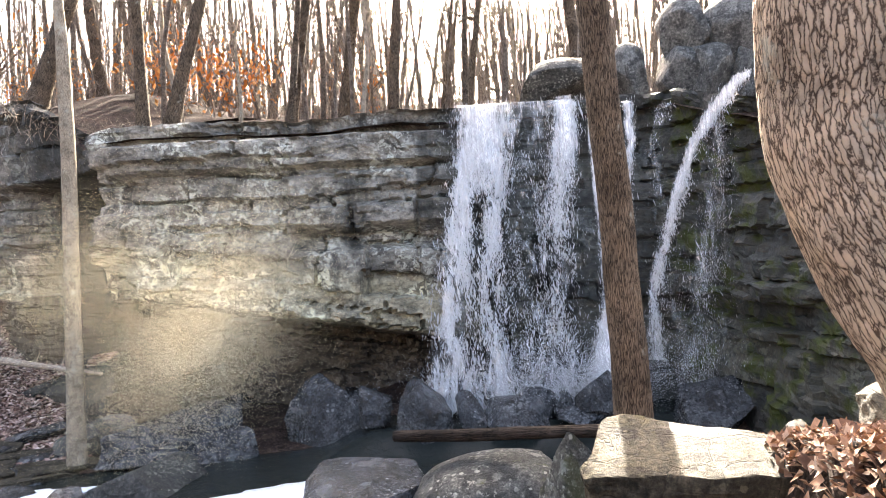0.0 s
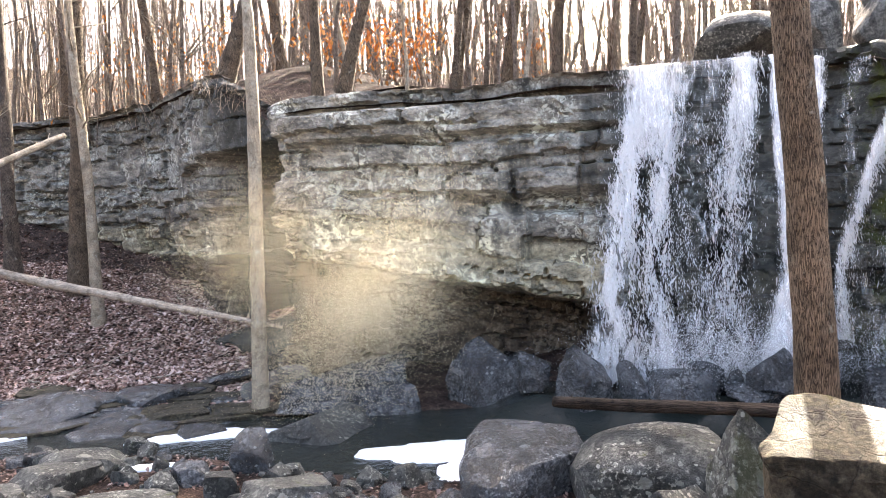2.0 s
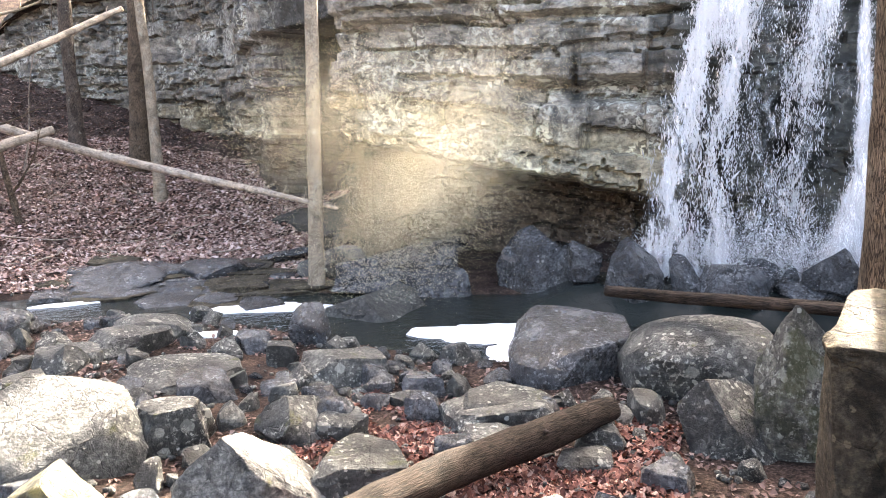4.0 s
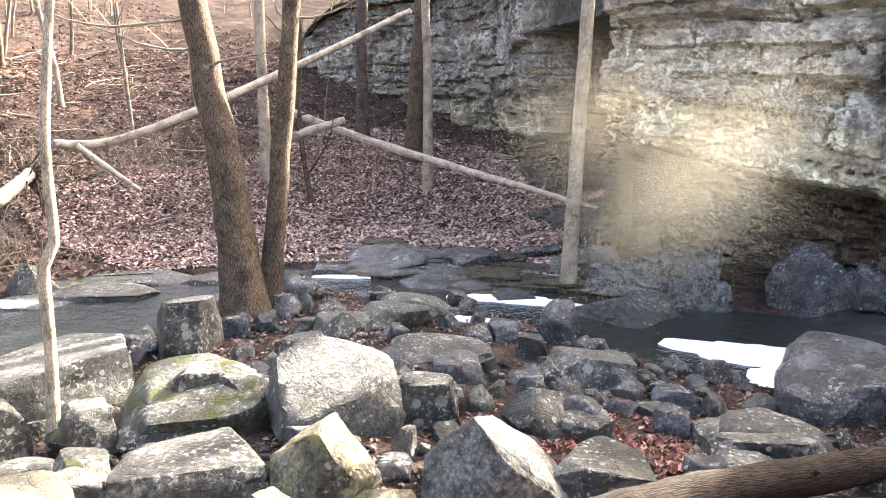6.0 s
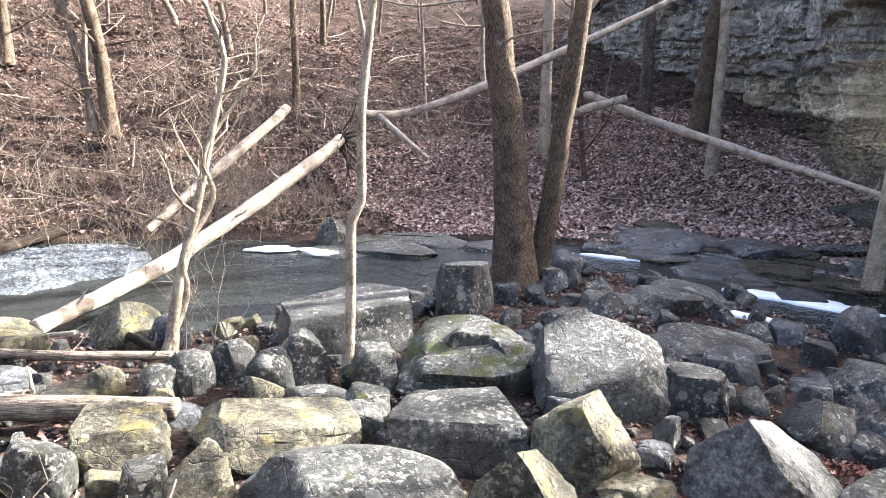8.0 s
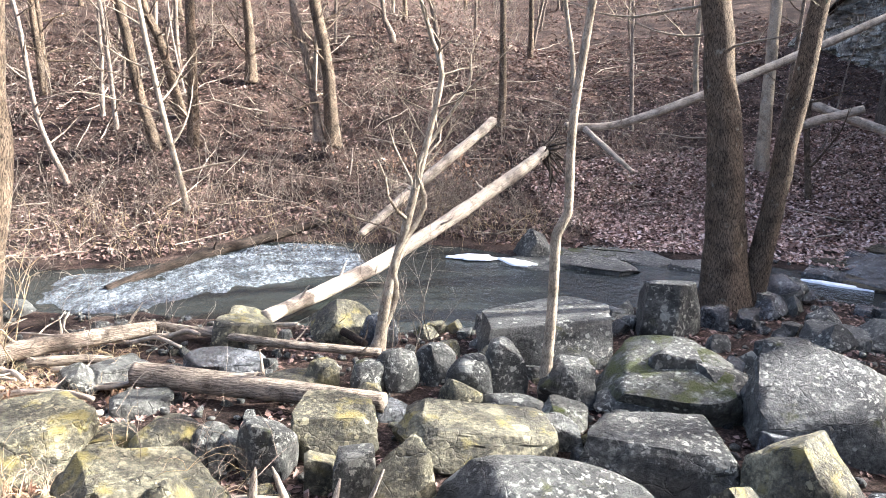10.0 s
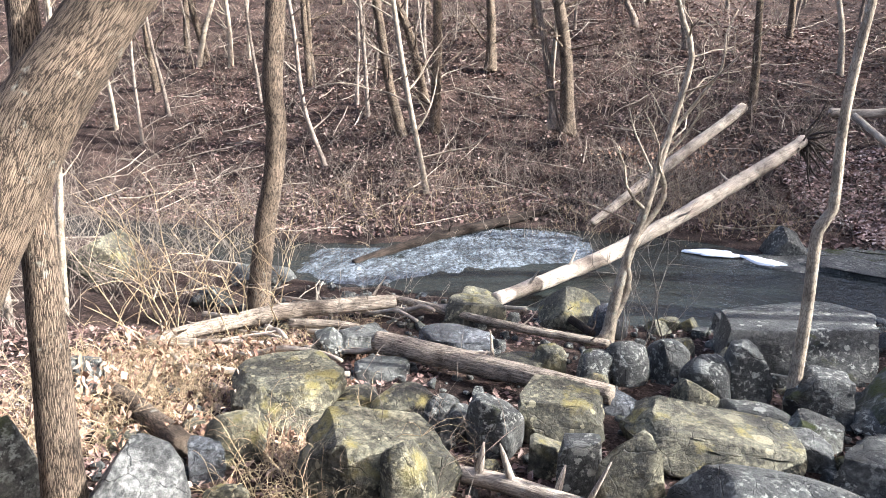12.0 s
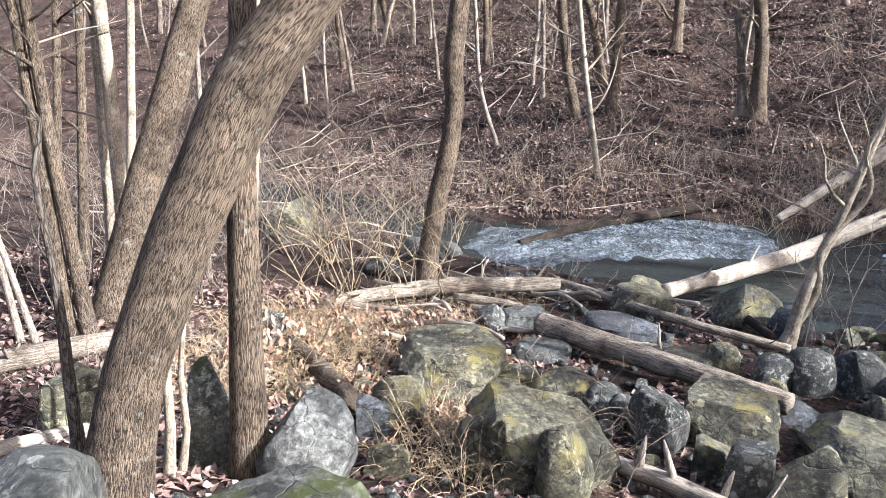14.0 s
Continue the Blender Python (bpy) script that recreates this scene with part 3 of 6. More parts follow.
def rock_mesh(name, w, d, h, seed, mat, fine=3, blocky=0.75, sunk=0.25, flat=0.0, shape=""):
    """A boulder: a ball split along flat planes, then weathered. Its base lies at z = 0, with a part below ground."""
    r = random.Random(seed)
    bm = bmesh.new()
    bmesh.ops.create_icosphere(bm, subdivisions=fine, radius=1.0)
    V = np.array([v.co[:] for v in bm.verts])
    if shape in ("egg", "round"):
        blocky = 0.35
    V = np.sign(V) * np.abs(V) ** (1.0 - 0.42 * blocky)
    planes = [(np.array([r.gauss(0, 1), r.gauss(0, 1), r.gauss(0.15, 0.8)]), r.uniform(0.62 if shape else 0.5, 0.95)) for _ in range(9 if shape else 13)]
    for n, c in CUTS.get(shape, []):
        planes.append((np.array(n) + np.array([r.gauss(0, 0.09) for _ in range(3)]), c + r.uniform(-0.06, 0.06)))
    for n, c in planes:
        n = n / np.linalg.norm(n)
        over = V @ n - c
        V = V - np.where(over > 0, over * r.uniform(0.9, 1.0), 0)[:, None] * n
    if flat == 0 and not shape and r.random() < 0.55:
        a = r.uniform(0, 2 * math.pi)
        n = np.array([math.cos(a) * 0.62, math.sin(a) * 0.62, 0.78])
        over = V @ n - r.uniform(0.3, 0.55)
        V = V - np.where(over > 0, over * 0.95, 0)[:, None] * n
    if flat > 0:
        lim = 1 - flat + 0.12 * (V[:, 0] * r.uniform(-1, 1) + V[:, 1] * r.uniform(-1, 1))
        V[:, 2] = np.where(V[:, 2] > lim, lim + (V[:, 2] - lim) * 0.06, V[:, 2])
    q = r.uniform(0, 90)
    bulk = fbm(V[:, 0] * 1.3 + q, V[:, 1] * 1.3 + V[:, 2] * 1.7, seed % 91, 3)
    grit = fbm(V[:, 0] * 5 + q, V[:, 1] * 4 + V[:, 2] * 5, seed % 83, 3)
    # broken bedding: shallow steps round the sides
    lay = V[:, 2] * 4.2 + 0.5 * bulk + q
    step = (rnd_grid(np.floor(lay), np.floor(np.arctan2(V[:, 1], V[:, 0]) * 1.4 + 0.6 * bulk), seed % 57) - 0.5) * ease((0.85 - np.abs(V[:, 2])) / 0.3)
    V = V * (1 + 0.05 * bulk + 0.026 * grit)[:, None]
    V[:, :2] *= (1 + (0.075 if shape not in ("round", "egg") else 0.02) * step)[:, None]
    lo, hi = V.min(0), V.max(0)
    V = (V - (lo + hi) / 2) / ((hi - lo) / 2)
    V = V * np.array([w / 2, d / 2, h * (1 + sunk) / 2])
    V[:, 2] += h * (1 + sunk) / 2 - h * sunk
    for v, c in zip(bm.verts, V):
        v.co = c
    me = bpy.data.meshes.new(name)
    bm.to_mesh(me)
    bm.free()
    me.materials.append(mat)
    me.polygons.foreach_set("use_smooth", [True] * len(me.polygons))
    me.set_sharp_from_angle(angle=radians(30))
    return me


STYLE = {
    "R": ("grey_boulder", lambda: M_ROCK, "grey lichen-spotted boulder among rocks on the bank"),
    "P": ("pale_boulder", lambda: M_SUNLIT_ROCK, "pale yellowish sunlit boulder with lichen and sun-yellow moss"),
    "B": ("bank_boulder", lambda: M_BANK, "ochre-tinted grey boulder among leaves on the bank"),
    "G": ("cliff_boulder", lambda: M_GREY, "huge rounded pale grey boulder on top of the cliff"),
    "S": ("smooth_boulder", lambda: M_GREY, "smooth pale grey boulder with a worn face"),
    "W": ("wet_boulder", lambda: M_WET, "dark wet boulder in the brook below the fall"),
    "M": ("mossy_boulder", lambda: M_MOSSY, "mossy grey boulder beside the brook"),
}
PLACED = []
COUNT = [100]


def boulder(style, x, y, z, w, d, h, turn, tip=0.0, sunk=0.3, blocky=0.75, label="", flat=0.0, shape=""):
    """A boulder whose visible part is w wide, d deep and h high over the base point."""
    name, mat, text = STYLE[style]
    COUNT[0] += 1
    me = rock_mesh(name, w * 1.04, d * 1.04, h * (1.02 if shape else 1.15), COUNT[0] * 7 + 3, mat(), (5 if w > 0.9 and math.hypot(x, y) < 9 else 4) if w > 0.45 else 3, blocky, sunk + 0.15 / max(h, 0.2), flat, shape)
    ob = new(name, me)
    ob.matrix_world = pose(x, y, z, 0, tip, turn)
    PLACED.append((x, y, max(w, d) / 2))
    return tagged(ob, label or text, "boulder", "boulders by the brook")


RINGS = {}


def tube(V, F, pts, rad, n=6, cap=True):
    """Adds a tapered tube along pts to the lists V and F."""
    P = np.array(pts, float)
    m2 = len(P)
    T = np.empty_like(P)
    T[1:-1] = P[2:] - P[:-2]
    T[0], T[-1] = P[1] - P[0], P[-1] - P[-2]
    T /= np.sqrt((T * T).sum(1))[:, None] + 1e-9
    rx, ry, rz = (0.31, 0.95, 0.05) if abs(T[0, 2]) > 0.7 else (0.0, 0.0, 1.0)
    A = np.stack([T[:, 1] * rz - T[:, 2] * ry, T[:, 2] * rx - T[:, 0] * rz, T[:, 0] * ry - T[:, 1] * rx], 1)
    A /= np.sqrt((A * A).sum(1))[:, None] + 1e-9
    B2 = np.stack([T[:, 1] * A[:, 2] - T[:, 2] * A[:, 1], T[:, 2] * A[:, 0] - T[:, 0] * A[:, 2], T[:, 0] * A[:, 1] - T[:, 1] * A[:, 0]], 1)
    if (n, m2) not in RINGS:
        g = np.arange(n) * 2 * math.pi / n
        RINGS[n, m2] = (np.cos(g)[None, :, None], np.sin(g)[None, :, None], [(o + i, o + (i + 1) % n, o + n + (i + 1) % n, o + n + i) for o in range(0, (m2 - 1) * n, n) for i in range(n)])
    cg, sg, faces = RINGS[n, m2]
    base = len(V)
    r2 = np.asarray(rad, float)[:, None, None]
    V.extend((P[:, None] + r2 * (A[:, None] * cg + B2[:, None] * sg)).reshape(-1, 3).tolist())
    F.extend([(a + base, b + base, c + base, d + base) for a, b, c, d in faces])
    if cap:
        F.append(tuple(base + i for i in range(n))[::-1])
        F.append(tuple(base + (m2 - 1) * n + i for i in range(n)))


def densify(pts, step):
    """A smooth line through (x, y, z, radius) points."""
    return curve_through(pts, step)


def branch(V, F, r, start, way, length, rad, depth, twigs, droop=0.0):
    """A bare limb with side twigs, grown outwards."""
    n = max(4, int(length / 0.35))
    n = min(n, 9)
    p, d = np.array(start, float), np.array(way, float)
    d /= np.linalg.norm(d)
    pts, rr = [p.copy()], [rad]
    for i in range(n):
        d = d + np.array([r.gauss(0, 0.16), r.gauss(0, 0.16), r.gauss(0.05 - droop, 0.14)])
        d /= np.linalg.norm(d)
        p = p + d * length / n
        pts.append(p.copy())
        rr.append(rad * (1 - 0.8 * (i + 1) / n))
        if depth > 0 and i > 0:
            for _ in range(twigs):
                if r.random() < 0.75:
                    side = np.array([r.gauss(0, 1), r.gauss(0, 1), r.gauss(0.25, 0.6)])
                    side /= np.linalg.norm(side)
                    branch(V, F, r, p, d * 0.7 + side * 0.8, length * r.uniform(0.3, 0.55), max(rr[-1] * 0.55, 0.003), depth - 1, twigs, droop)
    tube(V, F, pts, rr, 5 if rad > 0.03 else 3, False)


def crown_mesh(name, stem, mat, seed, first, count, length, depth=2, twigs=1, up=0.5, droop=0.0, lim=0.0):
    """Bare limbs and twigs along a stem of (x, y, z, radius) points, from the share `first` of its length."""
    r = random.Random(seed)
    V, F = [], []
    n = len(stem)
    for i in range(count):
        u = first + (1 - first) * (i + r.random()) / count
        k2 = min(int(u * (n - 1)), n - 1)
        x, y, z, rad = stem[k2]
        a = r.uniform(0, 2 * math.pi)
        way = (math.cos(a), math.sin(a), up + r.uniform(-0.3, 0.4))
        L = length * r.uniform(0.5, 1.1) * (1.15 - 0.6 * u)
        branch(V, F, r, (x, y, z), way, L, max(min(rad * 0.5, 0.02 * L + 0.006), 0.006), depth, twigs, droop)
    return mesh_from(name, V, F, mat)


def stem_mesh(name, pts, mat, sides=14, flare=1.35, step=0.18, rough=0.05, seed=1, plates=0.0):
    """A trunk through (x, y, z, radius) points, lowest first, with a root flare and uneven bark."""
    C = densify(pts, step)
    z0 = C[0, 2]
    run0 = np.arange(len(C)) * step
    C[:, 0] += 0.16 * C[:, 3] * fbm(run0 * 1.1, run0 * 0, seed + 21, 3) * np.minimum(1, run0)
    C[:, 1] += 0.16 * C[:, 3] * fbm(run0 * 1.1, run0 * 0 + 7, seed + 22, 3) * np.minimum(1, run0)
    rad = C[:, 3] * (1 + (flare - 1) * np.exp(-(C[:, 2] - z0).clip(0) / (0.35 + C[0, 3])))
    V, F = [], []
    tube(V, F, C[:, :3], rad, sides)
    A = np.array(V)
    ring = np.repeat(np.arange(len(C)), sides)
    ang = np.tile(np.arange(sides), len(C)) / sides * 2 * math.pi
    k2 = 1 + rough * fbm(np.cos(ang) * 1.6 + seed * 3.1, np.sin(ang) * 1.6 + ring * 0.12, seed, 3) + 0.4 * rough * fbm(ang * 4, ring * 0.2, seed + 3, 2)
    if plates > 0:
        run = np.concatenate([[0], np.cumsum(np.linalg.norm(np.diff(C[:, :3], axis=0), axis=1))])[ring]
        girth = 2 * math.pi * C[0, 3] / 0.075
        warp = 1.5 * fbm(ang / (2 * math.pi) * girth * 0.5, run * 3.2, seed + 5, 4)
        ridge = np.abs(np.sin((ang / 2 * girth / math.pi + warp) * math.pi))
        cut = np.abs(np.sin(run * 13 + 5 * fbm(ang * 6, run * 3, seed + 9, 2)))
        k2 = k2 + plates * (np.minimum(ridge, 0.55) - 0.4) + 0.35 * plates * (np.minimum(cut, 0.4) - 0.3)
    A = C[ring, :3] + (A - C[ring, :3]) * k2[:, None]
    run = np.concatenate([[0], np.cumsum(np.linalg.norm(np.diff(C[:, :3], axis=0), axis=1))])[ring]
    rr = C[ring, 3]
    return mesh_from(name, A, F, mat, grain=np.stack([np.cos(ang) * rr + seed, np.sin(ang) * rr, run], -1)), C


def tree(name, pts, mat, label, seed=1, sides=14, limbs=10, first=0.45, length=2.5, depth=2, twigs=1, extend=6.0, flare=1.35, group="", sink=0.3, up=0.5, plates=0.0, step=0.18):
    """A bare tree: trunk through the given points, carried on upwards by `extend` metres, and a crown of limbs and twigs."""
    p0 = pts[0]
    a, b2 = np.array(pts[-2]), np.array(pts[-1])
    d = (b2 - a)[:3]
    d /= np.linalg.norm(d)
    d = d * 0.75 + np.array([0, 0, 0.25])
    d /= np.linalg.norm(d)
    full = [(p0[0], p0[1], p0[2] - sink, p0[3])] + list(pts)
    if extend > 0:
        for u in (0.35, 0.7, 1.0):
            q = b2[:3] + d * extend * u
            full.append((q[0] + 0.12 * math.sin(seed + u * 5), q[1] + 0.12 * math.cos(seed * 2 + u * 4), q[2], b2[3] * (1 - 0.75 * u)))
    top = new(name)
    top.location = (p0[0], p0[1], p0[2])
    loc = [(x - p0[0], y - p0[1], z - p0[2], r) for x, y, z, r in full]
    me, C = stem_mesh("trunk", loc, mat, sides, flare, step, seed=seed, plates=plates)
    part("trunk", me, top)
    if limbs:
        part("crown", crown_mesh("crown", C, mat, seed * 13 + 5, first, limbs, length, depth, twigs, up), top, "bare limbs and twigs")
    return tagged(top, label, "tree", group)


def fallen(name, pts, mat, label, seed=1, sides=10, stubs=0, length=0.5):
    """A fallen log through (x, y, z, radius) points, with broken stubs."""
    p0 = pts[0]
    top = new(name)
    top.location = p0[:3]
    loc = [(x - p0[0], y - p0[1], z - p0[2], r) for x, y, z, r in pts]
    me, C = stem_mesh("log", loc, mat, sides, 1.0, 0.1, 0.2, seed)
    part("log", me, top)
    r = random.Random(seed)
    for i in range(stubs):
        x, y, z, rad = C[r.randrange(2, len(C) - 1)]
        V, F = [], []
        way = np.array([r.gauss(0, 0.6), r.gauss(0, 0.6), r.uniform(0.3, 1.0)])
        branch(V, F, r, (x, y, z), way, length * r.uniform(0.5, 1.2), max(rad * 0.3, 0.01), 0, 0)
        part("branch_stub", mesh_from("branch_stub", V, F, mat), top)
    return tagged(top, label, "log")


def scatter_leaves(name, points, size, mat, label, seed, stand=0.35, kind="stuff"):
    """Loose curled leaves at the given ground points, as one heap."""
    g = np.random.RandomState(seed)
    n = len(points)
    P = np.asarray(points, float)
    a = g.uniform(0, 2 * np.pi, n)
    L = size * g.uniform(0.6, 1.3, n)
    W = L * g.uniform(0.45, 0.75, n)
    tilt = g.normal(0, stand, (n, 2))
    ux = np.stack([np.cos(a), np.sin(a), tilt[:, 0]], -1) * L[:, None] / 2
    uy = np.stack([-np.sin(a), np.cos(a), tilt[:, 1]], -1) * W[:, None] / 2
    up = np.array([0, 0, 1.0])
    c = P + up * (0.012 + 0.3 * size * np.abs(tilt).sum(1)[:, None] * 0.6)
    curl = (g.uniform(0.1, 0.5, n) * L)[:, None] * up
    V = np.stack([c - ux, c - 0.2 * ux - uy + curl * 0.5, c + ux + curl * 0.3, c - 0.2 * ux + uy + curl * 0.6], 1).reshape(-1, 3)
    i = np.arange(n) * 4
    F = np.concatenate([np.stack([i, i + 1, i + 2], -1), np.stack([i, i + 2, i + 3], -1)])
    ob = new(name, mesh_from(name, V, F, mat, False))
    return tagged(ob, label, "leaves", kind=kind)

# ---- waterfall ----
m, t, b = material("falling white water", 0.4, 0.35)
b.inputs["Base Color"].default_value = (0.93, 0.92, 0.9, 1)
th = t.nodes.new("ShaderNodeAttribute")
th.attribute_name = "thick"
streak = math_node(t, "ADD", math_node(t, "MULTIPLY", noise_tex(t, coords(t, (14, 14, 1.3), shift=False), 1.0, 7, 0.72, 0.3), 0.75), math_node(t, "MULTIPLY", noise_tex(t, coords(t, (3, 3, 1.4), shift=False), 1.0, 4, 0.65), 0.45))
al = ramp(t, math_node(t, "ADD", streak, math_node(t, "MULTIPLY", th.outputs["Fac"], 0.36)), [(0.69, (0, 0, 0)), (0.86, (0.4, 0.4, 0.4)), (1.08, (0.88, 0.88, 0.88))])
t.links.new(al, b.inputs["Alpha"])
M_FALL = m
m, t, b = material("broken white water", 0.4, 0.35)
b.inputs["Base Color"].default_value = (0.92, 0.915, 0.9, 1)
b.inputs["Alpha"].default_value = 0.42
M_FLECK = m
SIDE = ((4.2, 5.0, 5.9, 6.3, 6.6), (18.4, 17.9, 17.0, 15.8, 14.8))


def face(x, z, side):
    """How far out the water runs before the rock."""
    if side:
        return np.interp(x, *SIDE) - 0.42 - 0.05 * (8 - z)
    return 18.3 - 0.95 * ease((7.6 - z) / 7) - 0.036 * (8.16 - z)


def stream(label, line, flecks, seed, side=False, sheet=1.0, size=0.05, deep=0.16):
    """A stream down the points (x, z, half width, thickness): a torn sheet, and clots and drops of white water round it."""
    g = np.random.RandomState(seed)
    L = np.array(line, float)
    s = np.linspace(0, 1, 90)
    k2 = np.linspace(0, 1, len(L))
    C = np.stack([np.interp(s, k2, L[:, c]) for c in range(4)], -1)
    C[:, 0] += 0.06 * fbm(s * 9 + seed, s * 0, seed, 3)
    across = np.linspace(-1, 1, 25)
    for layer in range(2 if sheet > 0 else 0):
        X2 = C[:, None, 0] + C[:, None, 2] * across[None] * (1 + 0.25 * fbm(s * 8 + layer * 5, s * 0, seed + 3, 3))[:, None]
        Z2 = np.broadcast_to(C[:, None, 1], X2.shape)
        Y2 = face(X2, Z2, side) - 0.08 * layer - 0.05 * fbm(X2 * 7, Z2 * 1.5, seed + layer, 3)
        Y2 = np.where(s[:, None] < 0.03, Y2 + 0.35 * (1 - s[:, None] / 0.03), Y2) if line[0][1] > 7.8 else Y2
        me = grid_mesh("water_sheet", np.stack([X2, Y2, Z2], -1), M_FALL)
        at = me.attributes.new("thick", "FLOAT", "POINT")
        soft = (1 - np.abs(across) ** 1.7)[None] * C[:, 3:4] * sheet * np.minimum(1, (1 - s) * 8)[:, None]
        at.data.foreach_set("value", soft.astype(np.float32).ravel())
        ob = new("waterfall", me)
        tagged(ob, label, "waterfall", "streams of the fall", kind="stuff")
    if not flecks:
        return
    weight = (C[:, 2] * (0.3 + C[:, 3])) ** 0.8 * (0.55 + 0.9 * s)
    flecks = int(flecks * 1.7)
    pick = g.choice(len(s), flecks, p=weight / weight.sum())
    u = np.clip(s[pick] + g.normal(0, 0.008, flecks), 0, 1)
    Q = np.stack([np.interp(u, k2, L[:, c]) for c in range(4)], -1)
    x = Q[:, 0] + Q[:, 2] * g.normal(0, 0.5, flecks)
    z = Q[:, 1]
    clump = fbm(x * 4.5 + seed, z * 1.6, seed + 7, 4) + 0.35 * fbm(x * 14, z * 5, seed + 8, 2)
    ok = clump > g.uniform(-0.5, 0.45, flecks)
    x, z, u = x[ok], z[ok], u[ok]
    n = len(x)
    y = face(x, z, side) - 0.05 - np.abs(g.normal(0, deep, n)) * (0.4 + u)
    w = 0.42 * size * g.lognormal(-0.35, 0.5, n)
    h = w * g.uniform(1.6, 7.0, n)
    turn = g.normal(0, 0.3, n)
    a = np.stack([np.cos(turn), g.normal(0, 0.5, n), np.sin(turn)], -1) * w[:, None] / 2
    d = np.stack([-np.sin(turn), g.normal(0, 0.3, n), np.cos(turn)], -1) * h[:, None] / 2
    c = np.stack([x, y, z], -1)
    V = np.stack([c - d, c - a * 0.9 + d * 0.1, c + d, c + a * 0.9 - d * 0.1], 1).reshape(-1, 3)
    F = np.arange(n * 4).reshape(-1, 4)
    tagged(new("falling_drops", mesh_from("falling_drops", V, F, M_FLECK, False)), "clots and drops of white water in the fall", "waterfall", "streams of the fall", kind="stuff")


stream("broad white head of the fall over the lip", [(1.2, 8.16, 0.85, 1.0), (1.2, 7.3, 0.85, 1.0), (1.1, 6.5, 0.75, 0.75), (0.95, 5.6, 0.65, 0.3)], 5000, 1, size=0.035)
stream("white stream of water breaking over dark rock", [(0.75, 6.9, 0.35, 0.85), (0.5, 5.6, 0.35, 0.75), (0.3, 4.0, 0.4, 0.55), (0.05, 2.4, 0.5, 0.45), (0.05, 0.7, 0.62, 0.4)], 17000, 2)
stream("white stream of water beside the first one", [(1.5, 6.8, 0.3, 0.75), (1.35, 5.4, 0.3, 0.6), (1.1, 4.2, 0.3, 0.35), (1.05, 2.4, 0.4, 0.2), (1.1, 0.7, 0.5, 0.2)], 9000, 3)
stream("thin veil of drops over the wet wall", [(2.1, 6.8, 0.7, 0.1), (2.1, 4.0, 1.0, 0.12), (2.1, 0.7, 1.3, 0.15)], 9000, 4, size=0.032)
stream("white stream of water down the middle of the wall", [(3.3, 8.16, 0.42, 0.95), (3.25, 7.2, 0.4, 0.9), (3.0, 5.9, 0.42, 0.5), (2.8, 4.6, 0.5, 0.3), (2.6, 2.6, 0.6, 0.2), (2.5, 0.8, 0.6, 0.2)], 9000, 5, size=0.04)
stream("white strand of water on the wet rock", [(3.98, 8.16, 0.14, 1.0), (3.98, 6.0, 0.15, 1.0), (4.0, 4.2, 0.18, 1.0), (3.95, 2.8, 0.28, 1.0), (3.75, 1.7, 0.42, 1.0), (3.6, 0.65, 0.6, 0.9)], 16000, 6, size=0.03, deep=0.25)
stream("thin wide veil of water over the whole wall", [(2.0, 8.16, 1.9, 0.55), (2.0, 7.7, 2.0, 0.3), (1.95, 6.0, 2.05, 0.1), (1.85, 3.5, 2.2, 0.02), (1.8, 0.7, 2.3, 0.12)], 0, 12)
stream("narrow strand of water beside the tree", [(4.75, 7.9, 0.14, 0.8), (4.72, 6.9, 0.12, 0.8), (4.6, 6.0, 0.1, 0.6), (4.55, 4.8, 0.08, 0.4)], 1500, 7, side=True, size=0.03)
stream("slanting white side cascade over dark ledges", [(6.4, 7.75, 0.12, 0.9), (6.15, 7.2, 0.13, 0.9), (5.9, 6.6, 0.12, 0.9), (5.6, 5.6, 0.14, 0.75), (5.35, 4.7, 0.14, 0.65), (5.1, 3.9, 0.12, 0.5), (4.95, 3.1, 0.12, 0.4), (4.9, 1.6, 0.2, 0.3)], 8000, 8, side=True, size=0.035)
stream("thin trickles of water down the wet side wall", [(6.2, 6.9, 0.12, 0.3), (6.1, 5.6, 0.2, 0.2), (5.9, 4.2, 0.25, 0.3), (5.8, 3.4, 0.3, 0.25), (5.7, 1.0, 0.5, 0.15)], 5000, 9, side=True, size=0.022)
stream("thin trickles of water down the wet side wall", [(5.4, 7.6, 0.2, 0.3), (5.15, 6.4, 0.15, 0.25), (5.3, 3.0, 0.35, 0.15), (5.3, 1.0, 0.4, 0.15)], 3000, 10, side=True, size=0.022)

# foam where the fall lands, and pale foam ice on the still pools
m, t, b = material("white foam", 0.6, 0.3)
v = coords(t, shift=False)
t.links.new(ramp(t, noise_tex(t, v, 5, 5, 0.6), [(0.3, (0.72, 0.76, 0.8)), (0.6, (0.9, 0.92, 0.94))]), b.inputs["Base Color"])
bump(t, b, noise_tex(t, v, 18, 4), 0.3, 0.02)
M_FOAM = m


